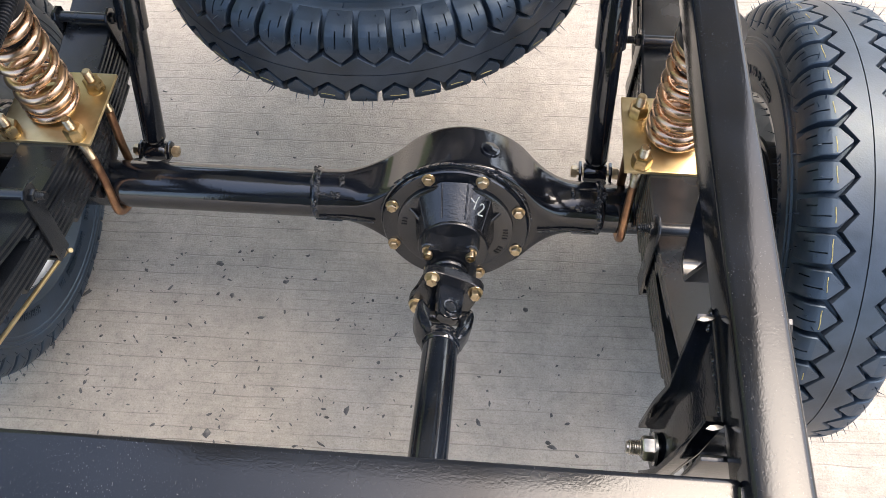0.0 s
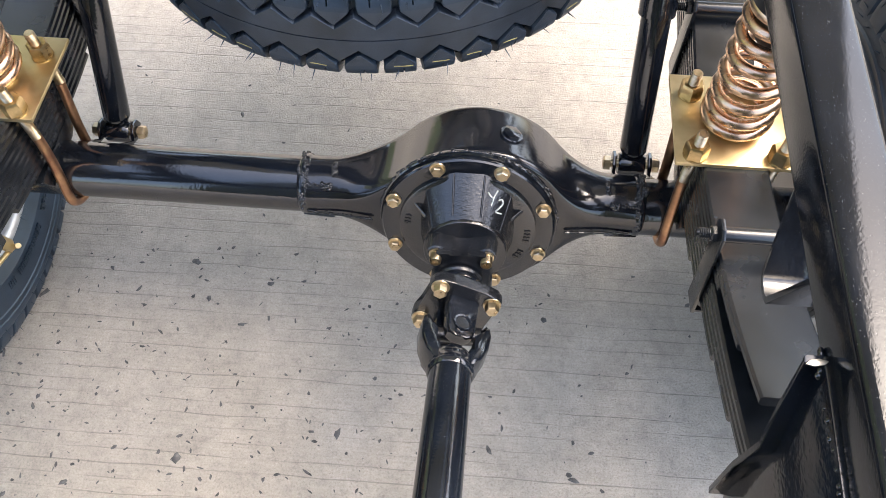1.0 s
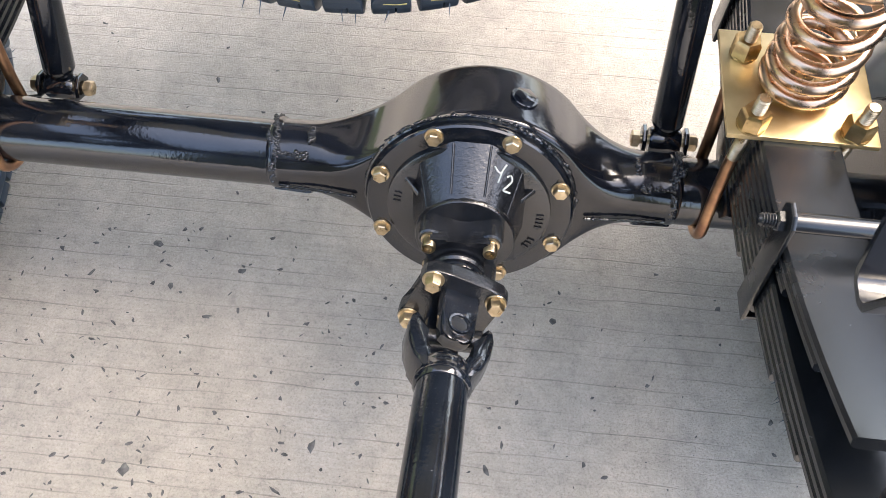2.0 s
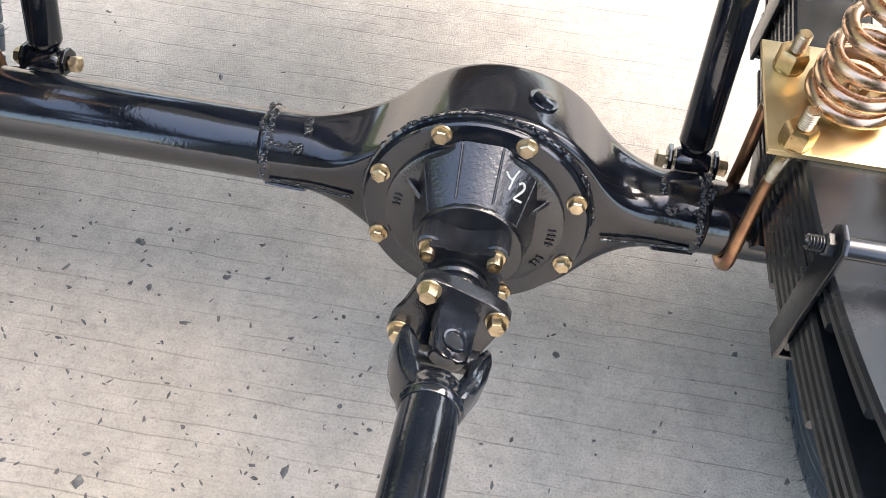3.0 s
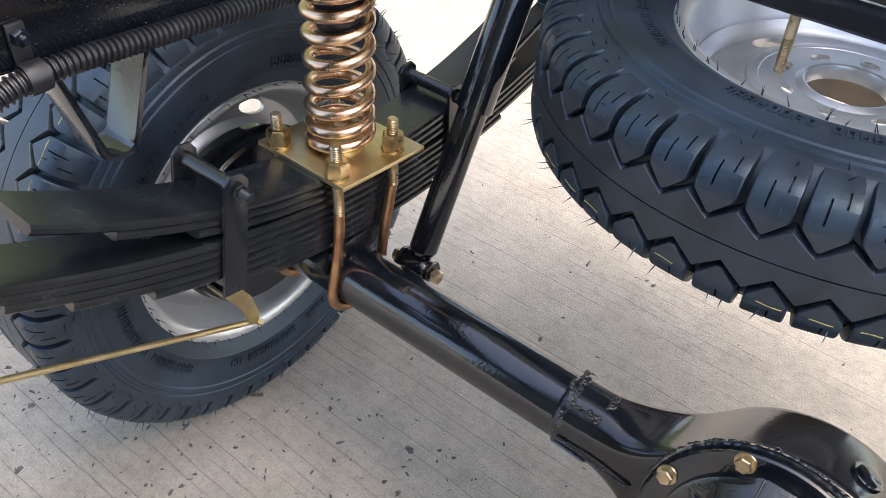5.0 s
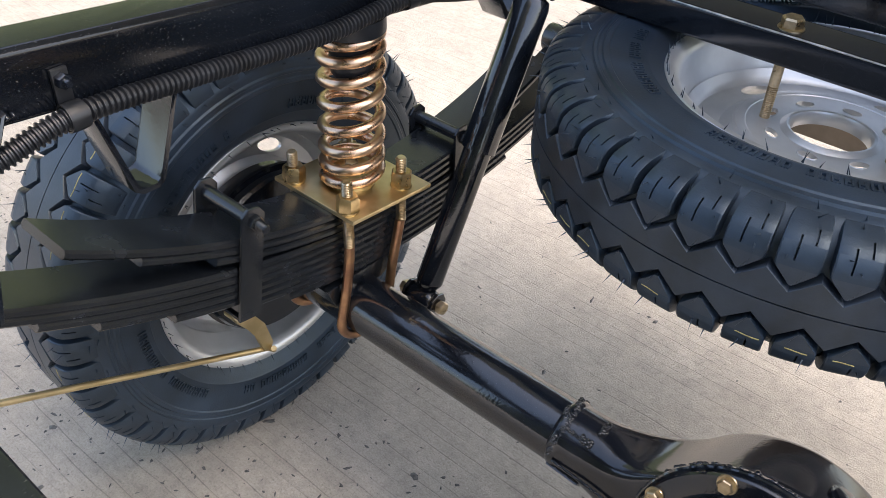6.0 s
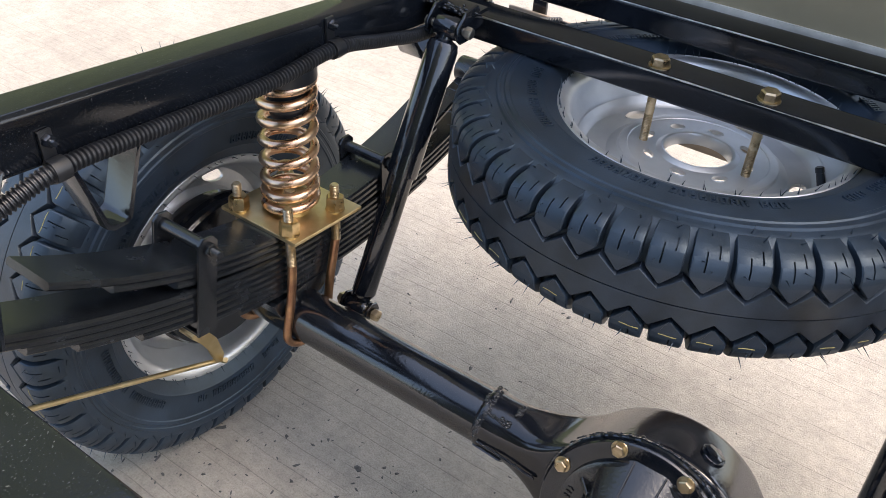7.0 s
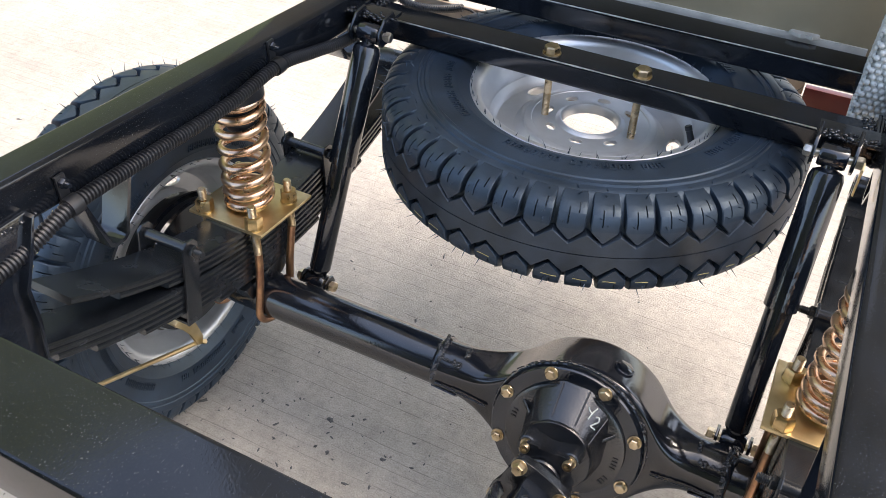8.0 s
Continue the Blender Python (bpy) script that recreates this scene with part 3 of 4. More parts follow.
bm = bmesh.new()
bead(bm, [nose(0.0968 * math.sin(a), 0.0965 * math.cos(a), -0.0035) for a in [-1.9 + 0.02 * i for i in range(191)]], 0.0022, 1)
part("weld_bead", bm, GLOSS, housing)
bm = bmesh.new()
g = random.Random(12)
spots = []
for i in range(330):
    a, r = g.uniform(-1.5, 1.5), g.uniform(0.0945, 0.0985)
    spots.append(nose(r * math.sin(a), r * math.cos(a), -0.0062))
lumps(bm, spots, 0.0019, 13, 0.0006)
part("weld_spatter", bm, GLOSS, housing)["kind"] = "stuff"
for s in (-1, 1):
    bm = bmesh.new()
    shell(bm, s, [(0.181, 0.0322), (0.1835, 0.0346), (0.187, 0.0352), (0.1915, 0.0342), (0.194, 0.0312)], 0, 2 * math.pi)
    part("tube_collar", bm, GLOSS, housing)
    bm = bmesh.new()
    shell(bm, s, [(0.154, 0.0338), (0.1545, 0.0368), (0.157, 0.0374), (0.19, 0.0362), (0.1915, 0.033)], math.pi * 1.16, math.pi * 1.84)
    part("lap_plate", bm, GLOSS, housing)
    # the ring weld is rough on top and smooth below; a second run goes along the arm to a lump
    g = random.Random(31 + s)
    ring = [on_tube(s, 0.1875 + 0.0045 * math.sin(2.3 * a) * max(0, math.sin(a)) + g.uniform(-0.002, 0.002), 0.034, a) for a in [0.5 + 0.0175 * i for i in range(150)]]
    bm = bmesh.new()
    lumps(bm, ring, 0.0015, 60 + s, 0.0013)
    lumps(bm, [on_tube(s, 0.187 + 0.003 * g.uniform(-1, 1) + 0.006 * q, 0.0338, 1.95 - 0.35 * q + 0.1 * g.uniform(-1, 1)) for q in [i / 30 for i in range(30)]], 0.0017, 64 + s, 0.0012)
    part("weld_bead", bm, GLOSS, housing)["kind"] = "stuff"
    bm = bmesh.new()
    lumps(bm, [on_tube(s, 0.186 - 0.0005 * i, 0.0345, 2.16 + 0.02 * math.sin(i * 0.4)) for i in range(62)], 0.0013, 66 + s, 0.0012)
    lumps(bm, [on_tube(s, 0.163 - 0.0007 * (i % 12), 0.0352, 2.13 + 0.035 * (i // 12)) for i in range(48)], 0.0019, 68 + s, 0.0017)
    lumps(bm, [on_tube(s, 0.1535 - 0.0006 * (i % 5), 0.0352, 1.35 + 0.03 * i) for i in range(16)], 0.0021, 70 + s, 0.0016)
    part("weld_bead", bm, GLOSS, housing)["kind"] = "stuff"
    bm = bmesh.new()
    seam = [(s * x, AXLE_Y - 0.0338 - 0.16 * max(0, 0.2 - x) ** 1.4, AXLE_Z - 0.004) for x in [0.183 - 0.002 * i for i in range(38)]]
    bead(bm, seam, 0.0014, 4 + s)
    lumps(bm, [seam[i] for i in range(38) if i % 3 or i > 28], 0.0014, 8 + s, 0.0006)
    part("weld_bead", bm, GLOSS, housing)
# carrier: a cast nose with flat facets on its dome
bm = bmesh.new()
revolve(bm, [(0.05, 0.003), (0.0755, 0.003), (0.0755, 0.009), (0.072, 0.011), (0.05, 0.011)], NOSE, 60)
revolve(bm, [(0.03, 0.038), (0.0455, 0.0405), (0.0455, 0.0435), (0.044, 0.0455), (0.03, 0.046)], NOSE, 48)
carrier = part("carrier", bm, CAST, axle, "cast black differential carrier")
bm = bmesh.new()
base = [(-0.0165, 0.079), (0.0165, 0.079), (0.047, 0.06), (0.0525, 0.025), (0.053, -0.012), (0.043, -0.042), (0.016, -0.054), (-0.016, -0.054), (-0.043, -0.042), (-0.053, -0.012), (-0.0525, 0.025), (-0.047, 0.06)]
tip = [(-0.0145, 0.0435), (0.0145, 0.0435), (0.0345, 0.031), (0.0425, 0.014), (0.0425, -0.012), (0.033, -0.032), (0.014, -0.042), (-0.014, -0.042), (-0.033, -0.032), (-0.0425, -0.012), (-0.0425, 0.014), (-0.0345, 0.031)]
lo = [bm.verts.new(NOSE @ Vector((x, u, 0.005))) for x, u in base]
hi = [bm.verts.new(NOSE @ Vector((x, u, 0.0435))) for x, u in tip]
for i in range(12):
    bm.faces.new((lo[i], lo[(i + 1) % 12], hi[(i + 1) % 12], hi[i]))
bm.faces.new(hi)
bmesh.ops.bevel(bm, geom=[e for e in bm.edges if len(e.link_faces) == 2], offset=0.0016, segments=2, affect="EDGES")
part("dome", bm, CAST, carrier)
for k, (p0, p1) in enumerate((((-0.0165, 0.079), (-0.0145, 0.0435)), ((0.0165, 0.079), (0.0145, 0.0435)))):
    bm = bmesh.new()
    sweep(bm, [NOSE @ Vector((p0[0] + (p1[0] - p0[0]) * t, p0[1] + (p1[1] - p0[1]) * t + 0.0003, 0.005 + 0.0385 * t)) for t in (0.06, 0.3, 0.6, 0.9)], 0.0011, 8)
    part("rib", bm, CAST, carrier)
for x, u in ((0.058, 0.034), (-0.058, 0.034)):
    bm = bmesh.new()
    mm = NOSE @ Matrix.Rotation(-math.atan2(x, u), 4, "Z")
    slab(bm, [(0.046, 0.006), (0.0735, 0.006), (0.066, 0.0125), (0.046, 0.027)], 0.004, mm @ Matrix(((0, 0, 1, -0.002), (1, 0, 0, 0), (0, 1, 0, 0), (0, 0, 0, 1))), 0.001)
    part("gusset", bm, CAST, carrier)
bm = bmesh.new()
g = random.Random(8)
for x, u, n in ((0.0665, 0.004, 4), (0.061, -0.028, 3), (-0.0665, 0.006, 3)):
    for i in range(n):
        a = math.atan2(x, u) + i * 0.075
        r = math.hypot(x, u)
        mm = NOSE @ Matrix.Rotation(-a, 4, "Z")
        box(bm, -0.0013, 0.0013, r - 0.0033, r + 0.0033, 0.0105, 0.0122, m=mm)
        box(bm, -0.0004, 0.0022, r - 0.001, r + 0.0008, 0.0105, 0.0122, m=mm)
part("cast_lettering", bm, CAST, carrier)["kind"] = "stuff"
# pinion nose with its bolted cap
bm = bmesh.new()
slab(bm, [(-0.026, 0.037), (-0.012, 0.037), (-0.006, 0.034), (0.006, 0.034), (0.012, 0.037), (0.026, 0.037), (0.0225, 0.018), (0.0225, -0.012), (0.024, -0.03), (-0.024, -0.03), (-0.0225, -0.012), (-0.0225, 0.018)], 0.032, NOSE @ Matrix.Translation((-0.0025, -0.012, 0.042)), 0.0016)
revolve(bm, [(0.02, 0.073), (0.0245, 0.076), (0.025, 0.079), (0.0235, 0.0815), (0.02, 0.082)], NOSE @ Matrix.Translation((-0.003, -0.012, 0)), 40)
part("pinion_cap", bm, CAST, axle)
for i, (bx, bu) in enumerate(((-0.029, 0.0175), (0.024, 0.0175), (-0.026, -0.04), (0.021, -0.04))):
    bm = bmesh.new()
    rod(bm, nose(bx, bu, 0.04), nose(bx, bu, 0.067), 0.0105, edge=0.0015)
    part("bolt_boss", bm, CAST, carrier)
    bm = bmesh.new()
    revolve(bm, [(0.0, 0.0), (0.0078, 0.0), (0.0078, 0.0018), (0.0062, 0.0022), (0.0062, 0.0115), (0.0056, 0.0125), (0.0036, 0.0125), (0.0032, 0.009), (0.0, 0.009)], Matrix.Translation(nose(bx, bu, 0.067)) @ turn_to(D), 24)
    part("bolt", bm, BOLT, axle)
bm = bmesh.new()
for r, d in ((0.0215, 0.085), (0.0192, 0.091)):
    revolve(bm, [(0.012, d - 0.004), (r, d - 0.003), (r + 0.0008, d), (r, d + 0.002), (0.012, d + 0.002)], NOSE @ Matrix.Translation((-0.003, -0.012, 0)), 40)
rod(bm, nose(-0.003, -0.012, 0.072), nose(-0.003, -0.012, 0.105), 0.0175, seg=32)
part("seal_ring", bm, GLOSS, axle)
for i in range(8):
    a = radians(22.5 + 45 * i)
    bolt_head(axle, nose(0.088 * math.cos(a), 0.088 * math.sin(a), 0.006), D, 0.0118, 0.006, spin=0.5 * i)
# filler plug on the housing
PLUG = nose(0.0415, 0.0945, -0.044)
out = (X * 0.036 + U * 0.1095).normalized()
bm = bmesh.new()
revolve(bm, [(0.006, -0.004), (0.0128, -0.003), (0.0128, -0.0006), (0.0122, 0.0), (0.0, 0.0)], Matrix.Translation(PLUG) @ turn_to(out), 32)
hexagon(bm, PLUG - out * 0.0005, out, 0.0185, 0.0034)
part("filler_plug", bm, GLOSS, axle)
# the painted mark on the dome
bm = bmesh.new()
FACET = [NOSE @ Vector(v) for v in ((0.0165, 0.079, 0.005), (0.047, 0.06, 0.005), (0.0145, 0.0435, 0.0435), (0.0345, 0.031, 0.0435))]
FACET_OUT = (FACET[1] - FACET[0]).cross(FACET[2] - FACET[0]).normalized()
FACET_OUT *= 1 if FACET_OUT.dot(U) > 0 else -1


def stroke(pts):
    """A painted line on the facet; a runs across it, d down towards the nose."""
    on = []
    for a, d in pts:
        f, g = (0.0015 + a * 0.85 + 0.0125) / 0.027, (0.0165 + (d - 0.024) * 0.8) / 0.042
        on.append(FACET[0].lerp(FACET[1], f).lerp(FACET[2].lerp(FACET[3], f), g) + FACET_OUT * 0.0004)
    sweep(bm, smooth_line(on, 0.001), 0.0009, 6)


stroke([(-0.011, 0.021), (-0.006, 0.024), (-0.0025, 0.0235)])
stroke([(0.0, 0.014), (-0.0025, 0.021), (-0.0045, 0.033)])
stroke([(0.003, 0.024), (0.0065, 0.021), (0.009, 0.025), (0.0055, 0.032), (0.003, 0.0365), (0.0115, 0.0355)])
part("paint_mark", bm, CHALK, carrier, "hand-painted white mark")

# ---- universal joint and propeller shaft ----
shaft = thing("propeller_shaft", (0, -0.2, 0.34), "glossy black propeller shaft with universal joint", "drive shaft")
YOKE = NOSE @ Matrix.Translation((-0.0039, -0.0119, 0)) @ Matrix.Rotation(radians(-22.5), 4, "Z")
bm = bmesh.new()
revolve(bm, [(0.012, 0.092), (0.024, 0.092), (0.0255, 0.095), (0.0255, 0.1), (0.022, 0.104), (0.012, 0.106)], YOKE, 32)
half = [(0.016, 0.0385), (0.03, 0.0375), (0.037, 0.032), (0.0385, 0.022), (0.034, 0.008), (0.034, -0.008), (0.0385, -0.022), (0.037, -0.032), (0.03, -0.0375), (0.016, -0.0385)]
slab(bm, half + [(-x, v) for x, v in reversed(half)], 0.013, YOKE @ Matrix.Translation((0, 0, 0.1055)), 0.0022)
flange_yoke = part("companion_flange", bm, CAST, shaft)
for s in (-1, 1):
    for v, d in ((0.027, 0.1187), (-0.027, 0.1187)):
        bolt_head(flange_yoke, YOKE @ Vector((s * 0.0285, v, d)), YOKE.to_3x3() @ Vector((0, 0.12, 0.99)), 0.0128, 0.009, spin=0.3 * s + v * 30)
    # ears with their bearing caps, above and below the joint
    bm = bmesh.new()
    ear = [(-0.0165, 0.116), (0.0165, 0.116), (0.0155, 0.13), (0.015, 0.155), (0.0125, 0.1635), (0.006, 0.1675), (-0.006, 0.1675), (-0.0125, 0.1635), (-0.015, 0.155), (-0.0155, 0.13)]
    mm = YOKE @ Matrix(((1, 0, 0, 0), (0, 0, 1, 0.009 if s > 0 else -0.023), (0, 1, 0, 0), (0, 0, 0, 1)))
    slab(bm, ear, 0.014, mm, 0.0025)
    part("yoke_ear", bm, GLOSS, flange_yoke)
    bm = bmesh.new()
    q = YOKE @ Vector((0, s * 0.0228, 0.1505))
    revolve(bm, [(0.0, 0.0004), (0.0072, 0.0004), (0.0076, 0.0016), (0.0094, 0.0018), (0.01, 0.0)], Matrix.Translation(q) @ turn_to(YOKE.to_3x3() @ Vector((0, s, 0))), 28, ends=False)
    part("bearing_cap", bm, GLOSS, flange_yoke)
JOINT, RING = YOKE @ Vector((0, 0, 0.1505)), Vector((-0.002, -0.202, 0.362))
AIM = Vector((0, -0.7, 0.6)) - RING
AIM.normalize()
bm = bmesh.new()
side = YOKE.to_3x3() @ Vector((0, 1, 0))
rod(bm, JOINT - X * 0.029, JOINT + X * 0.029, 0.0095, edge=0.001)
rod(bm, JOINT - side * 0.021, JOINT + side * 0.021, 0.0095, edge=0.001)
part("joint_cross", bm, CAST, shaft)
FORK = Matrix.Translation(RING) @ turn_to(AIM) @ Matrix.Rotation(radians(-12), 4, "Z")
for s in (-1, 1):
    bm = bmesh.new()
    outline = [(0.01, 0.006), (0.0195, 0.004), (0.0265, -0.008), (0.0325, -0.022), (0.0345, -0.038), (0.033, -0.0475), (0.0285, -0.0515), (0.0245, -0.046), (0.0225, -0.031), (0.014, -0.016)]
    mm = FORK @ Matrix.Rotation(0 if s > 0 else math.pi, 4, "Z") @ Matrix(((1, 0, 0, 0), (0, 0, 1, -0.015), (0, 1, 0, 0), (0, 0, 0, 1)))
    slab(bm, outline, 0.03, mm, 0.0045)
    part("fork_arm", bm, GLOSS, shaft)
bm = bmesh.new()
revolve(bm, [(0.01, -0.012), (0.019, -0.011), (0.0212, -0.007), (0.0212, -0.003), (0.0215, 0.004), (0.0225, 0.006), (0.0225, 0.009), (0.0205, 0.012)], Matrix.Translation(RING) @ turn_to(AIM), 40)
part("fork_base", bm, GLOSS, shaft)
bm = bmesh.new()
rod(bm, RING + AIM * 0.008, RING + AIM * 0.62, 0.0198, seg=40)
part("shaft_tube", bm, GLOSS, shaft)


# ---- springs ----
def pack_line(top, bend, y):
    """Height of a leaf at y: bowed about the axle and leaning up towards the front."""
    return top + bend * (y - 0.055) ** 2 - 0.1 * (y - 0.055)


def leaf(name, owner, cx, top, bend, y0, y1, thick=0.0082, wide=0.063, clip=0.0):
    """One curved spring leaf whose upper side starts at top in the middle."""
    bm = bmesh.new()
    n = 36
    rows = []
    for i in range(n + 1):
        y = y0 + (y1 - y0) * i / n
        h = wide / 2
        if clip and i in (0, n):
            h -= clip
        z = pack_line(top, bend, y)
        slope = 2 * bend * (y - 0.055) - 0.1
        nrm = Vector((0, -slope, 1)).normalized()
        p = Vector((cx, y, z))
        c = 0.0022
        loop = [(-h, -c), (-h + c, 0), (h - c, 0), (h, -c), (h, -thick + c), (h - c, -thick), (-h + c, -thick), (-h, -thick + c)]
        rows.append([bm.verts.new(p + X * a + nrm * b) for a, b in loop])
    for a, b in zip(rows, rows[1:]):
        for j in range(8):
            bm.faces.new((a[j], a[(j + 1) % 8], b[(j + 1) % 8], b[j]))
    bm.faces.new(rows[0])
    bm.faces.new(rows[-1])
    return part(name, bm, SATIN, owner)


def leaf_spring(s):
    cx = MID + s * SPRING
    sp = thing("leaf_spring", (cx, 0.055, 0.32), "black leaf spring pack with helper leaves, clamped on the axle", "leaf spring", "leaf springs")
    t, top = 0.0082, 0.4065
    helper = [(-0.26, 0.37, 0.81), (-0.203, 0.313, 0.81), (-0.135, 0.245, 0.8)]
    for i, (y0, y1, bend) in enumerate(helper):
        leaf("helper_leaf", sp, cx, top - i * (t + 0.0006), bend, y0, y1, t, clip=0.0)
    base = top - 3 * (t + 0.0006)
    main = [(-0.352, 0.462), (-0.34, 0.45), (-0.295, 0.405), (-0.25, 0.36), (-0.185, 0.295), (-0.12, 0.23), (-0.06, 0.17)]
    for i, (y0, y1) in enumerate(main):
        leaf("main_leaf", sp, cx, base - i * (t + 0.0005), 0.57, y0, y1, t, clip=0.0)
    for y in (-0.352, 0.462):
        bm = bmesh.new()
        z = pack_line(base, 0.57, y) + 0.006
        m = Matrix.Translation((cx - 0.0315, y, z)) @ turn_to((1, 0, 0))
        revolve(bm, [(0.011, 0), (0.019, 0), (0.0195, 0.001), (0.0195, 0.062), (0.019, 0.063), (0.011, 0.063)], m, 32, closed=True)
        part("spring_eye", bm, SATIN, sp)
    # rebound clamps: a strap on each side and a bolt over the top leaf
    for y, z, yl, zl in ((-0.096, 0.4605, -0.113, 0.358), (0.2, 0.4225, 0.202, 0.318)):
        for e in (-1, 1):
            bm = bmesh.new()
            x = cx + e * 0.0345
            d = (Vector((0, yl, zl)) - Vector((0, y, z))).normalized()
            w = Vector((0, d.z, -d.y))
            a0, a1 = Vector((x, y, z)), Vector((x, yl, zl))
            ol = [a0 - d * 0.013 + w * 0.006, a0 - d * 0.013 - w * 0.006, a0 - d * 0.006 - w * 0.0125, a1 + d * 0.004 - w * 0.0125, a1 + d * 0.004 + w * 0.0125, a0 - d * 0.006 + w * 0.0125]
            slab(bm, [(p.y, p.z) for p in ol], 0.0038, Matrix.Translation((x - 0.0019, 0, 0)) @ YZ, 0.0007)
            part("clamp_strap", bm, SATIN, sp)
        bm = bmesh.new()
        slab(bm, [(yl - 0.012, zl - 0.002), (yl + 0.012, zl - 0.002), (yl + 0.012, zl + 0.002), (yl - 0.012, zl + 0.002)], 0.072, Matrix.Translation((cx - 0.036, 0, 0)) @ YZ)
        part("clamp_bridge", bm, SATIN, sp)
        bm = bmesh.new()
        rod(bm, (cx - 0.04, y, z), (cx + 0.04, y, z), 0.0058, seg=20)
        rod(bm, (cx - 0.0325, y, z), (cx + 0.0325, y, z), 0.0072, seg=20)
        for e in (-1, 1):
            hexagon(bm, (cx + e * 0.0365, y, z), (e, 0, 0), 0.0135, 0.0065)
        threaded_end(bm, (cx - s * 0.043, y, z), (-s, 0, 0), 0.0052, 0.012)
        part("clamp_bolt", bm, SATIN, sp)
    # seat between leaves and axle tube
    bm = bmesh.new()
    slab(bm, [(-0.012, 0.318), (0.1, 0.318), (0.094, 0.306), (0.07, 0.292), (0.0, 0.292), (-0.006, 0.306)], 0.062, Matrix.Translation((cx - 0.031, 0, 0)) @ YZ, 0.002)
    part("spring_seat", bm, SATIN, sp)
    return sp


def coil_unit(s):
    cx, cy = MID + s * SPRING, 0.06
    lean = 0.006 if s < 0 else 0.0
    # U-bolts with their plate
    ub = thing("spring_plate", (cx, cy, 0.412), "yellow zinc-plated spring plate lying on the leaf spring", "plate", "spring plates")
    LEAN_ON = Matrix.Translation((0, 0.061, 0.4085)) @ Matrix.Rotation(math.atan(-0.085), 4, "X")
    bm = bmesh.new()
    box(bm, cx - 0.0595, cx + 0.0595, -0.058, 0.0585, 0.0, 0.005, 0.0012, m=LEAN_ON)
    part("plate", bm, GOLD, ub)
    bm = bmesh.new()
    revolve(bm, [(0.0, 0.4135), (0.0245, 0.4135), (0.0245, 0.425), (0.0225, 0.4285), (0.0, 0.4285)], Matrix.Translation((cx, cy, 0)), 36)
    part("coil_seat", bm, GOLD, ub)
    bolt_head(ub, (cx, cy, 0.4285), (0, 0, 1), 0.014, 0.008)
    for e in (-1, 1):
        u = thing("u_bolt", (cx + e * 0.0405, 0.055, 0.25), "reddish zinc-plated U-bolt round the axle tube", "u-bolt", "axle u-bolts")
        x = cx + e * 0.0405
        bm = bmesh.new()
        ya, yb = 0.0145, 0.0925
        r = 0.0372
        ang = [math.pi + (math.pi * i / 16) for i in range(17)]
        bow = [(x, AXLE_Y + r * math.cos(a), AXLE_Z - 0.008 + r * math.sin(a) * 0.82) for a in ang]
        pts = [(x, ya, 0.372), (x, ya - 0.001, 0.355), (x, ya - 0.006, 0.32)] + bow + [(x, AXLE_Y + r + 0.006, 0.31), (x, yb - 0.005, 0.35), (x, yb, 0.372)]
        sweep(bm, smooth_line(pts, 0.006), 0.0056, 14)
        part("bow", bm, COPPER, u)
        for y, dz in ((ya, 0.004), (yb, -0.003)):
            bm = bmesh.new()
            threaded_end(bm, (x, y, 0.368 + dz), (0, 0, 1), 0.0057, 0.081)
            part("thread", bm, BOLT, u, "brass-coloured threaded end")
            bm = bmesh.new()
            revolve(bm, [(0.0055, 0), (0.0118, 0), (0.012, 0.001), (0.0115, 0.002), (0.0055, 0.002)], Matrix.Translation((x, y, 0.4137 + dz)) @ Matrix.Rotation(math.atan(-0.085), 4, "X"), 20)
            hexagon(bm, (x, y, 0.4155 + dz), (0, 0.085, 1), 0.0212, 0.016, 0.4 * e + y * 9)
            part("nut", bm, NUT, u)
    # coil spring between plate and rail
    co = thing("coil_spring", (cx, cy, 0.415), "coppery zinc-plated coil spring between spring plate and frame rail", "coil spring", "coil springs")
    bm = bmesh.new()
    pts, turns, z0, z1 = [], 8.2, 0.4205, 0.592
    n = int(turns * 26)
    for i in range(n + 1):
        f = i / n
        # closed ends: the pitch eases in and out over the first and last turn
        g = f + 0.045 * math.sin(2 * math.pi * f) * -1
        r = 0.0296 - 0.001 * f
        a = 2 * math.pi * turns * f + (0.5 if s > 0 else 2.2)
        pts.append((cx + lean * f + r * math.cos(a), cy + r * math.sin(a), z0 + (z1 - z0) * g))
    sweep(bm, pts, 0.0058, 14)
    part("coil", bm, COIL, co)
    bm = bmesh.new()
    zt = rail_top(cy) - 0.05
    revolve(bm, [(0.0, 0.535), (0.0165, 0.537), (0.021, 0.545), (0.0215, 0.556), (0.0195, 0.56), (0.0225, 0.566), (0.0225, 0.585), (0.034, 0.587), (0.034, zt), (0.0, zt)], Matrix.Translation((cx + lean, cy, 0)), 32)
    part("bump_stop", bm, PLASTIC, co, "black rubber bump stop")


for side_sign in (-1, 1):
    leaf_spring(side_sign)
    coil_unit(side_sign)


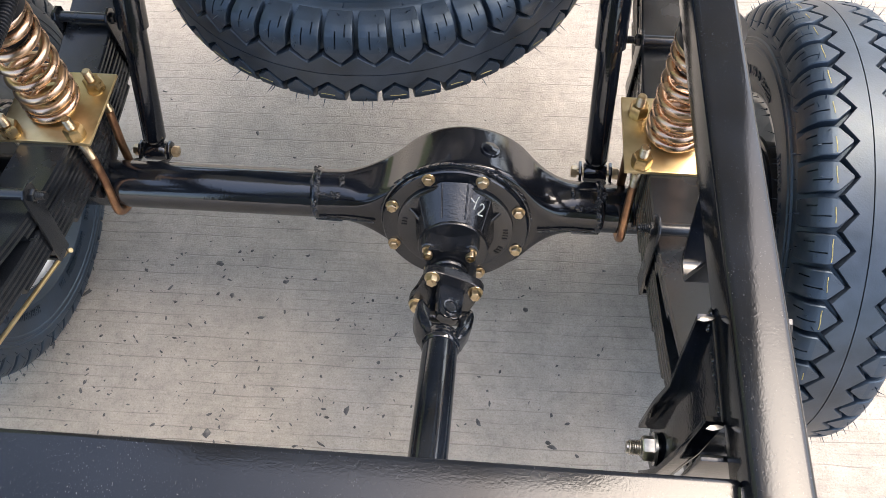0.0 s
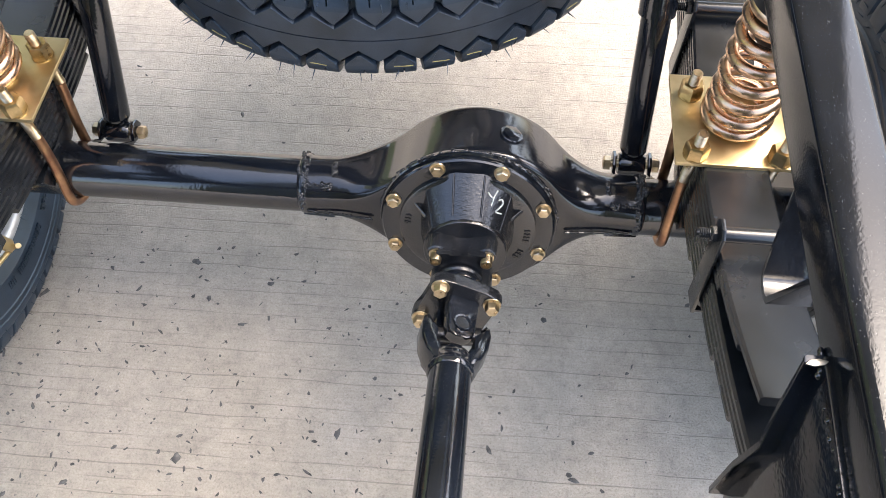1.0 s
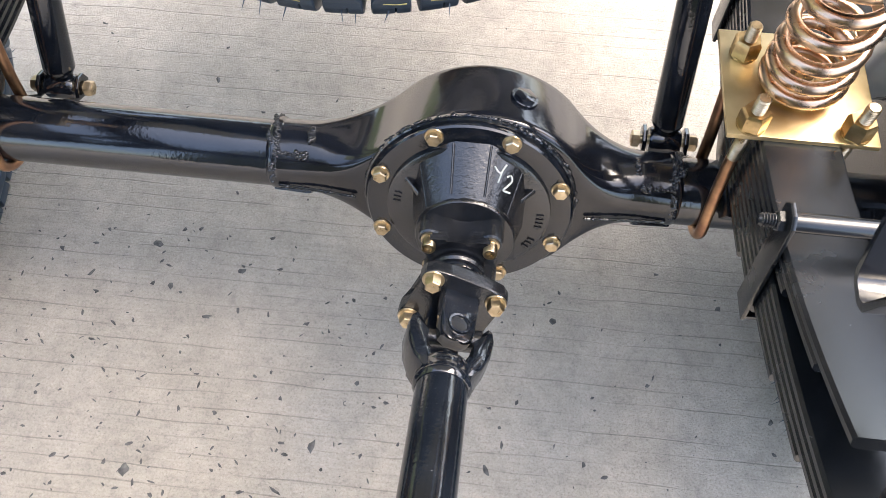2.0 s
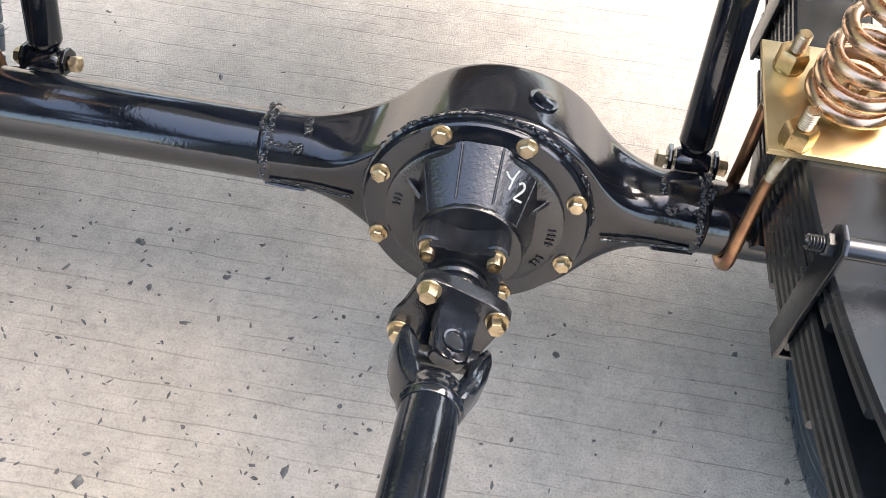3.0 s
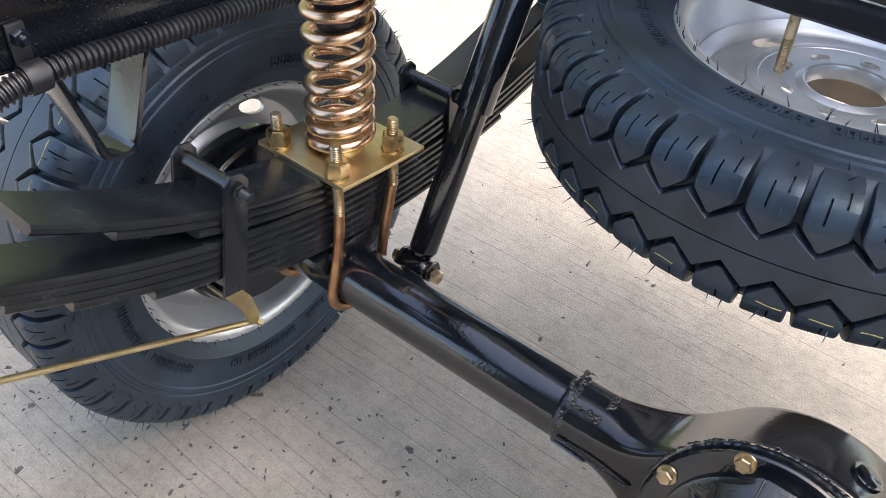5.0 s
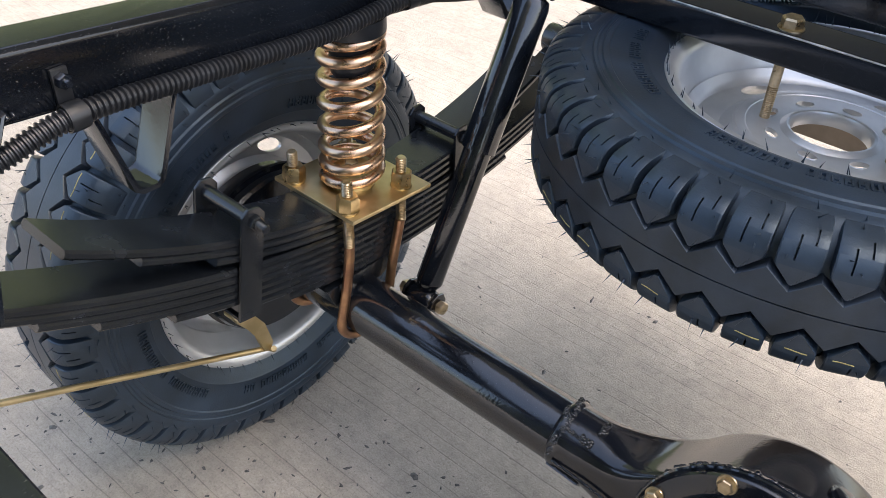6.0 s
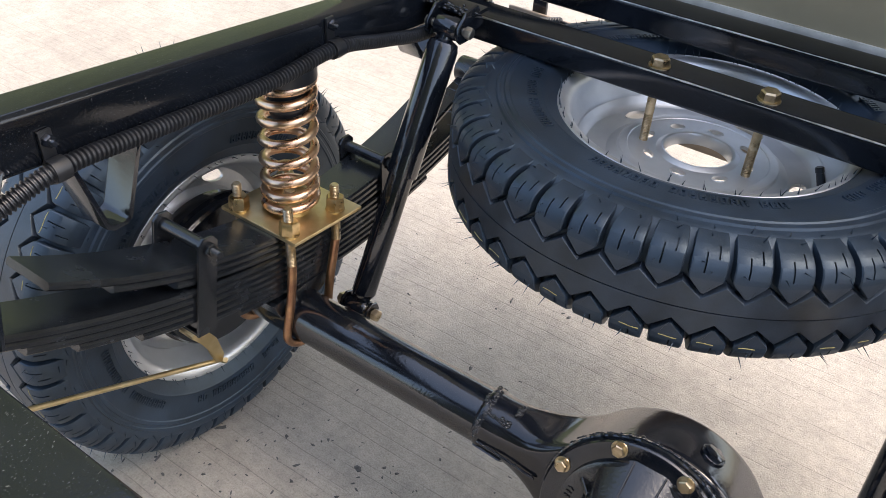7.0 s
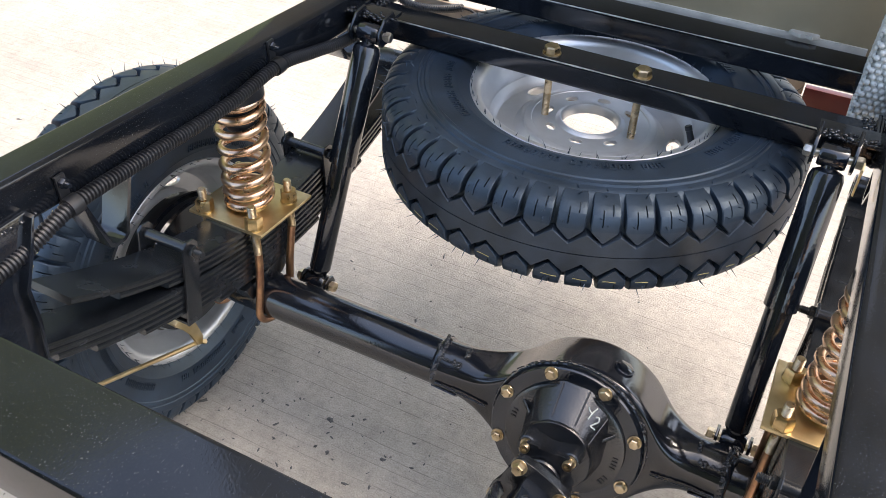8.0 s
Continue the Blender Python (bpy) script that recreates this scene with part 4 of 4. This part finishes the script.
# ---- frame ----
def rail(s):
    r = thing("frame_rail", (MID + s * 0.37, 0, 0.6), "glossy black rectangular steel frame rail", "frame rail", "frame rails")
    bm = bmesh.new()
    y0, y1 = -0.83, 0.78
    a, b = sorted((MID + s * RAIL_IN, MID + s * RAIL_OUT))
    c = 0.006
    outline = []
    for cx, cz, st in ((b - c, -c, 0), (a + c, -c, 1), (a + c, -0.052 + c, 2), (b - c, -0.052 + c, 3)):
        for i in range(5):
            t = math.pi / 2 * (st + i / 4)
            outline.append((cx + c * math.cos(t), cz + c * math.sin(t)))
    rows = []
    for k in range(25):
        y = y0 + (y1 - y0) * k / 24
        rows.append([bm.verts.new((x, y, rail_top(y) + z)) for x, z in outline])
    for p, q in zip(rows, rows[1:]):
        for j in range(len(outline)):
            bm.faces.new((p[j], p[(j + 1) % len(outline)], q[(j + 1) % len(outline)], q[j]))
    bm.faces.new(rows[0])
    bm.faces.new(rows[-1])
    part("rail", bm, RAIL, r)
    # rebound straps: bent strips hung under the rail
    for yc, flip in ((-0.182, 1), (0.292, -1)):
        bm = bmesh.new()
        zt = rail_top(yc) - 0.05
        x = MID + s * (RAIL_IN + 0.004)
        path = [(-0.036, zt), (-0.013, 0.537), (-0.006, 0.5325), (0.008, 0.5325), (0.0145, 0.537), (0.044, zt)]
        inner = [(-0.0315, zt), (-0.0095, 0.5405), (-0.0045, 0.5368), (0.0065, 0.5368), (0.011, 0.5405), (0.0395, zt)]
        strip = [(yc + a * flip, b) for a, b in path] + [(yc + a * flip, b) for a, b in reversed(inner)]
        slab(bm, strip, 0.036, Matrix.Translation((min(x, x + s * 0.036), 0, 0)) @ YZ, 0.0006)
        part("rebound_strap", bm, GLOSS, r)
    # spring hanger: two cheeks and a back, hung under the rail
    for e, top_x in ((-1, MID + s * (RAIL_IN - 0.003)), (1, MID + s * (RAIL_OUT + 0.003))):
        # pressed cheek: from the rail's side it flares outwards to the eye bolt, with folded edges
        flare = Matrix.Identity(4)
        flare[0][2] = -s * e * 0.185
        put = Matrix.Translation((top_x - flare[0][2] * 0.64, 0, 0)) @ flare
        rear = [(-0.276, 0.646), (-0.296, 0.612), (-0.313, 0.588), (-0.317, 0.553), (-0.327, 0.517)]
        front = [(-0.372, 0.513), (-0.379, 0.55), (-0.373, 0.6), (-0.362, 0.648)]
        bm = bmesh.new()
        slab(bm, rear + [(-0.35, 0.503)] + front, 0.0045, put @ Matrix.Translation((-0.00225, 0, 0)) @ YZ, 0.001)
        cheek = part("hanger_cheek", bm, GLOSS, r)
        for edge, off in ((rear, -0.0042), (front, 0.0042)):
            bm = bmesh.new()
            strip = edge + [(y + off, z - 0.001) for y, z in reversed(edge)]
            slab(bm, strip, 0.014, put @ Matrix.Translation((-0.007 + s * e * 0.006, 0, 0)) @ YZ, 0.0008)
            part("folded_edge", bm, GLOSS, cheek)
        bm = bmesh.new()
        lumps(bm, [(top_x, -0.27 - 0.004 * i, rail_top(-0.3) - 0.045 + 0.0004 * i) for i in range(24)], 0.0026, 70 + s + e, 0.0015)
        part("weld_bead", bm, GLOSS, cheek)["kind"] = "stuff"
    if s > 0:
        for y, z in ((-0.281, 0.6475), (-0.367, 0.6495)):
            bm = bmesh.new()
            slab(bm, [(MID + 0.332, y - 0.0015), (MID + 0.337, y - 0.0026), (MID + 0.343, y - 0.0012), (MID + 0.3455, y + 0.001), (MID + 0.34, y + 0.0022), (MID + 0.335, y + 0.0012)], 0.0014, Matrix.Translation((0, 0, z)), 0.0003)
            part("worn_lip", bm, STEEL, r, "bare steel lip with the paint worn off")
    bm = bmesh.new()
    xa, xb = sorted((MID + s * 0.331, MID + s * 0.411))
    box(bm, xa, xb, -0.388, -0.383, 0.57, rail_top(-0.39) - 0.055, 0.001)
    part("hanger_back", bm, GLOSS, r)
    bm = bmesh.new()
    z = 0.527
    hexagon(bm, (MID + s * 0.321, -0.352, z), (-s, 0, 0), 0.0195, 0.012)
    revolve(bm, [(0.007, 0), (0.0145, 0), (0.0145, 0.002), (0.007, 0.002)], Matrix.Translation((MID + s * 0.321, -0.352, z)) @ turn_to((-s, 0, 0)), 24)
    threaded_end(bm, (MID + s * 0.308, -0.352, z), (-s, 0, 0), 0.0068, 0.012, 0.002)
    rod(bm, (MID + s * 0.321, -0.352, z), (MID + s * 0.43, -0.352, z), 0.0068)
    part("hanger_bolt", bm, STEEL, r, "plated hanger bolt and nut")
    # shock absorber mount on the rail
    bm = bmesh.new()
    for e in (-0.024, 0.02):
        x = MID + s * (0.305 + e)
        slab(bm, [(0.285, 0.625), (0.262, 0.622), (0.246, 0.606), (0.244, 0.594), (0.252, 0.586), (0.266, 0.586), (0.3, 0.6)], 0.004, Matrix.Translation((x - 0.002, 0, 0)) @ YZ, 0.0008)
    box(bm, *sorted((MID + s * 0.278, MID + s * 0.35)), 0.272, 0.306, 0.612, 0.617, 0.001)
    bracket = part("shock_bracket", bm, GLOSS, r)
    bm = bmesh.new()
    lumps(bm, [(MID + s * (0.279 + 0.0035 * (i % 20)), 0.27 + 0.006 * (i // 20), 0.6175) for i in range(60)], 0.0023, 110 + s, 0.0024)
    part("weld_bead", bm, GLOSS, bracket)["kind"] = "stuff"
    if s > 0:
        bm = bmesh.new()
        slab(bm, [(0.243, 0.601), (0.252, 0.606), (0.259, 0.601), (0.256, 0.588), (0.249, 0.566), (0.243, 0.566), (0.244, 0.586)], 0.0022, Matrix.Translation((MID + 0.3345, 0, 0)) @ YZ, 0.0004)
        part("strap", bm, GOLD, bracket, "small yellow zinc-plated strap")
    return r


rail(-1)
rail(1)


def crossmember(name, y0, y1, z0, z1, label):
    t = thing(name, (MID, (y0 + y1) / 2, z0), label, "cross member", "cross members")
    bm = bmesh.new()
    box(bm, MID - RAIL_IN, MID + RAIL_IN, y0, y1, z0, z1, 0.004, steps=3)
    part("beam", bm, RAIL, t)
    if y0 > 0:
        # thin steel strip stands in for the sky highlight on the beam's rounded edge
        bm = bmesh.new()
        g = random.Random(int(y0 * 1000))
        sweep(bm, [(MID - RAIL_IN + 0.012 + 0.006 * i, y0 + 0.001, z1 - 0.001) for i in range(113)], lambda i: 0.0009 + 0.0004 * math.sin(0.21 * i) * math.sin(0.057 * i + 1) + g.uniform(-0.0002, 0.0002), 8)
        part("edge_highlight", bm, STEEL, t, "thin steel strip standing in for the highlight along the upper edge")
    for s in (-1, 1):
        bm = bmesh.new()
        x = MID + s * (RAIL_IN - 0.0005)
        n = int((y1 - y0) / 0.004)
        bead(bm, [(x, y0, z0 + 0.004 * i) for i in range(int((z1 - z0) / 0.004))] + [(x, y0 + 0.004 * i, z1) for i in range(n)], 0.0028, 50 + s)
        part("weld_bead", bm, GLOSS, t)
    return t


crossmember("front_cross_member", -0.482, -0.408, 0.612, 0.672, "glossy black front cross member welded between the rails")
mid_cross = crossmember("spare_carrier_beam", 0.304, 0.352, 0.572, 0.6035, "glossy black cross member carrying the spare wheel")
crossmember("rear_cross_member", 0.46, 0.512, 0.576, 0.608, "glossy black rear cross member")
bm = bmesh.new()
for s in (-1, 1):
    for q in range(3):
        bead(bm, [(MID + s * (RAIL_IN - 0.004 * q), 0.3 + 0.004 * i, 0.6045 + 0.004 * q) for i in range(14)], 0.003, 20 + q + s)
    bead(bm, [(MID + s * (RAIL_IN - 0.001), 0.303, 0.574 + 0.003 * i) for i in range(10)], 0.003, 30 + s)
part("weld_bead", bm, GLOSS, mid_cross)
for s in (-1, 1):
    bm = bmesh.new()
    spots = [(MID + s * (RAIL_IN - 0.003 - 0.0045 * (i % 5)), 0.302 + 0.0035 * (i // 5), 0.6045) for i in range(75)]
    spots += [(MID + s * (RAIL_IN - 0.002 - 0.004 * (i % 3)), 0.3035, 0.576 + 0.0035 * (i // 3)) for i in range(27)]
    lumps(bm, spots, 0.0031, 90 + s, 0.0025)
    part("weld_spatter", bm, GLOSS, mid_cross)["kind"] = "stuff"
for x in (-0.1835, -0.0605):
    b = thing("carrier_bolt", (x, 0.322, 0.515), "yellow zinc-plated bolt holding the spare wheel", "bolt", "spare wheel bolts")
    bm = bmesh.new()
    hexagon(bm, (x, 0.322, 0.6042), (0, 0, 1), 0.0185, 0.0105, 0.3 + x)
    revolve(bm, [(0.005, 0), (0.0125, 0), (0.0125, 0.0016), (0.005, 0.0016)], Matrix.Translation((x, 0.322, 0.603)), 24)
    part("head", bm, BOLT, b)
    bm = bmesh.new()
    rod(bm, (x, 0.322, 0.545), (x, 0.322, 0.604), 0.0052)
    threaded_end(bm, (x, 0.322, 0.5), (0, 0, 1), 0.0052, 0.046)
    part("shank", bm, BOLT, b)


# ---- shock absorbers ----
def shock(s):
    lo, hi = Vector((MID + (0.308 if s > 0 else -0.313), 0.102, 0.262)), Vector((MID + (0.303 if s > 0 else -0.3), 0.257, 0.601))
    d = (hi - lo).normalized()
    t = thing("shock_absorber", lo, "glossy black telescopic shock absorber beside the leaf spring", "shock absorber", "shock absorbers")
    bm = bmesh.new()
    n = (hi - lo).length
    revolve(bm, [(0.006, 0.01), (0.0125, 0.015), (0.0158, 0.022), (0.0158, n * 0.55)], Matrix.Translation(lo) @ turn_to(d), 36)
    part("body", bm, GLOSS, t)
    bm = bmesh.new()
    revolve(bm, [(0.0175, n * 0.5), (0.0195, n * 0.5), (0.0195, n - 0.026), (0.017, n - 0.018), (0.008, n - 0.014)], Matrix.Translation(lo) @ turn_to(d), 36)
    part("dust_sleeve", bm, GLOSS, t)
    for at, name in ((lo, "lower_eye"), (hi, "upper_eye")):
        bm = bmesh.new()
        revolve(bm, [(0.006, -0.0145), (0.012, -0.0155), (0.0135, -0.013), (0.0135, 0.013), (0.012, 0.0155), (0.006, 0.0145)], Matrix.Translation(at) @ turn_to((1, 0, 0)), 28)
        rod(bm, at + d * (0.006 if at is lo else -0.006), at + d * (0.02 if at is lo else -0.02), 0.009)
        part(name, bm, GLOSS, t)
        bm = bmesh.new()
        rod(bm, at - X * 0.033, at + X * 0.033, 0.0048)
        for e in (-1, 1):
            hexagon(bm, at + X * e * 0.0245, (e, 0, 0), 0.0145 if at is lo else 0.0128, 0.008, 0.3)
        part("bolt", bm, BOLT if at is lo else STEEL, t)
    for e in (-1, 1):
        bm = bmesh.new()
        x = lo.x + e * 0.0205
        slab(bm, [(0.088, 0.262), (0.092, 0.273), (0.102, 0.277), (0.112, 0.273), (0.116, 0.262), (0.106, 0.25), (0.066, 0.272), (0.05, 0.3), (0.054, 0.304)], 0.0038, Matrix.Translation((x - 0.0019, 0, 0)) @ YZ, 0.0006)
        part("lower_bracket", bm, GLOSS, axle)


shock(-1)
shock(1)

# ---- corrugated conduit along the left rail ----
conduit = thing("conduit", (-0.463, 0, 0.61), "black corrugated plastic conduit clipped along the rail", "conduit")
bm = bmesh.new()
line = smooth_line([(-0.461, -0.72, 0.64), (-0.461, -0.5, 0.612), (-0.4605, -0.32, 0.611), (-0.4605, -0.232, 0.625), (-0.4605, -0.14, 0.6205), (-0.4605, 0.0, 0.612), (-0.4605, 0.1, 0.6155), (-0.461, 0.18, 0.598), (-0.457, 0.26, 0.583), (-0.45, 0.33, 0.592), (-0.44, 0.4, 0.628), (-0.36, 0.44, 0.626), (-0.3, 0.47, 0.618)], 0.0011)
sweep(bm, line, lambda i: 0.0083 if i % 4 < 2 else 0.0064, 14)
part("hose", bm, PLASTIC, conduit)
for y, z in ((-0.232, 0.625), (0.1, 0.6155)):
    bm = bmesh.new()
    revolve(bm, [(0.009, -0.007), (0.0102, -0.007), (0.0105, 0), (0.0102, 0.007), (0.009, 0.007)], Matrix.Translation((-0.4605, y, z)) @ turn_to((0, 1, 0.0)), 24, closed=True)
    box(bm, -0.4695, -0.466, y - 0.006, y + 0.006, z, z + 0.033, 0.001)
    part("clip", bm, PLASTIC, conduit)
    bm = bmesh.new()
    hexagon(bm, (-0.466, y, z + 0.025), (1, 0, 0), 0.01, 0.006, 0.4)
    threaded_end(bm, (-0.461, y, z + 0.025), (1, 0, 0), 0.003, 0.006)
    part("clip_bolt", bm, GLOSS, conduit)

# ---- handbrake rod ----
brake = thing("brake_rod", (-0.556, -0.032, 0.19), "yellow zinc-plated brake rod and lever beside the wheel", "brake rod")
bm = bmesh.new()
sweep(bm, smooth_line([(-0.549, -0.034, 0.2), (-0.5535, -0.0315, 0.1925), (-0.5605, -0.034, 0.1925), (-0.56, -0.075, 0.213), (-0.556, -0.3, 0.327), (-0.55, -0.62, 0.485)], 0.006), 0.0034, 10)
part("rod", bm, GOLD, brake)
bm = bmesh.new()
slab(bm, [(-0.074, 0.262), (-0.054, 0.266), (-0.037, 0.238), (-0.029, 0.204), (-0.034, 0.193), (-0.043, 0.197), (-0.05, 0.226), (-0.06, 0.245)], 0.005, Matrix.Translation((-0.56, 0, 0)) @ YZ, 0.001)
slab(bm, [(-0.074, 0.2625), (-0.054, 0.2665), (-0.054, 0.2705), (-0.074, 0.2665)], 0.024, Matrix.Translation((-0.579, 0, 0)) @ YZ, 0.0008)
part("lever", bm, GOLD, brake)
bm = bmesh.new()
rod(bm, (-0.615, -0.056, 0.278), (-0.57, -0.056, 0.278), 0.006)
part("lever_shaft", bm, GLOSS, brake)

# ---- behind the frame ----
board = thing("cargo_bed", (MID, 0.53, 0.59), "raised olive-grey cargo bed with a pale lower edge behind the frame", "cargo bed")
BED = Matrix.Translation((0, 0.531, 0.589)) @ Matrix.Rotation(radians(13), 4, "X") @ Matrix.Translation((0, -0.531, -0.589))
bm = bmesh.new()
box(bm, MID - 0.66, MID + 0.66, 0.531, 0.56, 0.589, 2.35, 0.003, m=BED)
part("panel", bm, OLIVE, board)
bm = bmesh.new()
box(bm, -0.56, 0.185, 0.5235, 0.5305, 0.596, 0.6115, 0.001)
part("edge_strip", bm, PALE, board, "pale torn edge strip")
bm = bmesh.new()
slab(bm, [(0.083, 0.519), (0.086, 0.526), (0.093, 0.5302), (0.108, 0.5302), (0.118, 0.5295), (0.123, 0.521), (0.114, 0.513), (0.106, 0.5155), (0.099, 0.512), (0.092, 0.5145)], 0.005, Matrix.Translation((0, 0, 0.6117)), 0.0004)
part("torn_wrapping", bm, PALE, board, "scrap of white wrapping")

bar = thing("rear_light_bar", (MID, 0.62, 0.44), "tan steel rear light bar with red lenses under the rails", "light bar")
bm = bmesh.new()
box(bm, -0.6, 0.27, 0.598, 0.645, 0.44, 0.4455, 0.001)
part("shelf", bm, TAN, bar)
for x0, x1, y0, top in ((-0.537, -0.337, 0.592, 0.499), (0.05, 0.123, 0.6455, 0.49)):
    bm = bmesh.new()
    box(bm, x0, x1, y0, y0 + 0.0055, 0.44, top, 0.002)
    part("back_panel", bm, TAN, bar)
bm = bmesh.new()
box(bm, -0.36, 0.05, 0.6475, 0.653, 0.335, 0.4395, 0.001)
part("lower_panel", bm, TAN, bar)
for x0, x1, y0, top in ((-0.43, -0.365, 0.586, 0.486), (0.125, 0.212, 0.632, 0.483)):
    bm = bmesh.new()
    box(bm, x0, x1, y0, y0 + (0.0058 if x0 < 0 else 0.013), 0.446, top, 0.0025)
    part("lens", bm, RED, bar, "dark red lens")
bm = bmesh.new()
line = smooth_line([(-0.575, 0.55, 0.53), (-0.552, 0.57, 0.4965), (-0.523, 0.572, 0.4895), (-0.478, 0.574, 0.4935), (-0.434, 0.576, 0.505)], 0.0011)
sweep(bm, line, lambda i: 0.0072 if i % 4 < 2 else 0.006, 12)
part("lamp_conduit", bm, PLASTIC, bar, "black corrugated conduit")
bm = bmesh.new()
sweep(bm, smooth_line([(-0.436, 0.576, 0.505), (-0.418, 0.578, 0.5015), (-0.409, 0.581, 0.491), (-0.406, 0.585, 0.48)], 0.004), 0.0022, 8)
part("lamp_wire", bm, PLASTIC, bar, "thin black wire")
bm = bmesh.new()
box(bm, 0.086, 0.123, 0.628, 0.631, 0.4455, 0.471, 0.0006)
box(bm, 0.1035, 0.1055, 0.6275, 0.6315, 0.463, 0.4712)
part("terminal_plate", bm, PALE, bar, "pale terminal plate")
for x in (MID - 0.37, MID + 0.37):
    bm = bmesh.new()
    box(bm, x - 0.012, x + 0.012, 0.61, 0.616, 0.445, rail_top(0.613) - 0.05, 0.001)
    part("hanger_strip", bm, GLOSS, bar)

wrap = thing("wrapped_post", (0.225, 0.46, 0.552), "post wrapped in clear bubble wrap", "post")
bm = bmesh.new()
box(bm, 0.19, 0.255, 0.43, 0.49, 0.552, 0.95, 0.012, steps=3, m=BED)
part("wrapping", bm, WRAP, wrap)
bm = bmesh.new()
for r in range(28):
    for cidx in range(8):
        z = 0.565 + r * 0.0095
        for a, b, d in (((0.193 + (cidx + 0.5 * (r % 2)) * 0.0082), 0.43, (0, -1, 0)), (0.19, 0.433 + (cidx + 0.5 * (r % 2)) * 0.0075, (-1, 0, 0))):
            revolve(bm, [(0.0042, -0.0005), (0.0038, 0.002), (0.0024, 0.0034), (0.0, 0.0038)], BED @ Matrix.Translation((a, b, z)) @ turn_to(d), 8, ends=False)
part("bubble_sheet", bm, WRAP, wrap)["kind"] = "stuff"

# ---- tread blocks, many and small, last ----
for ty, m in WHEELS:
    blocks_on(ty, m)
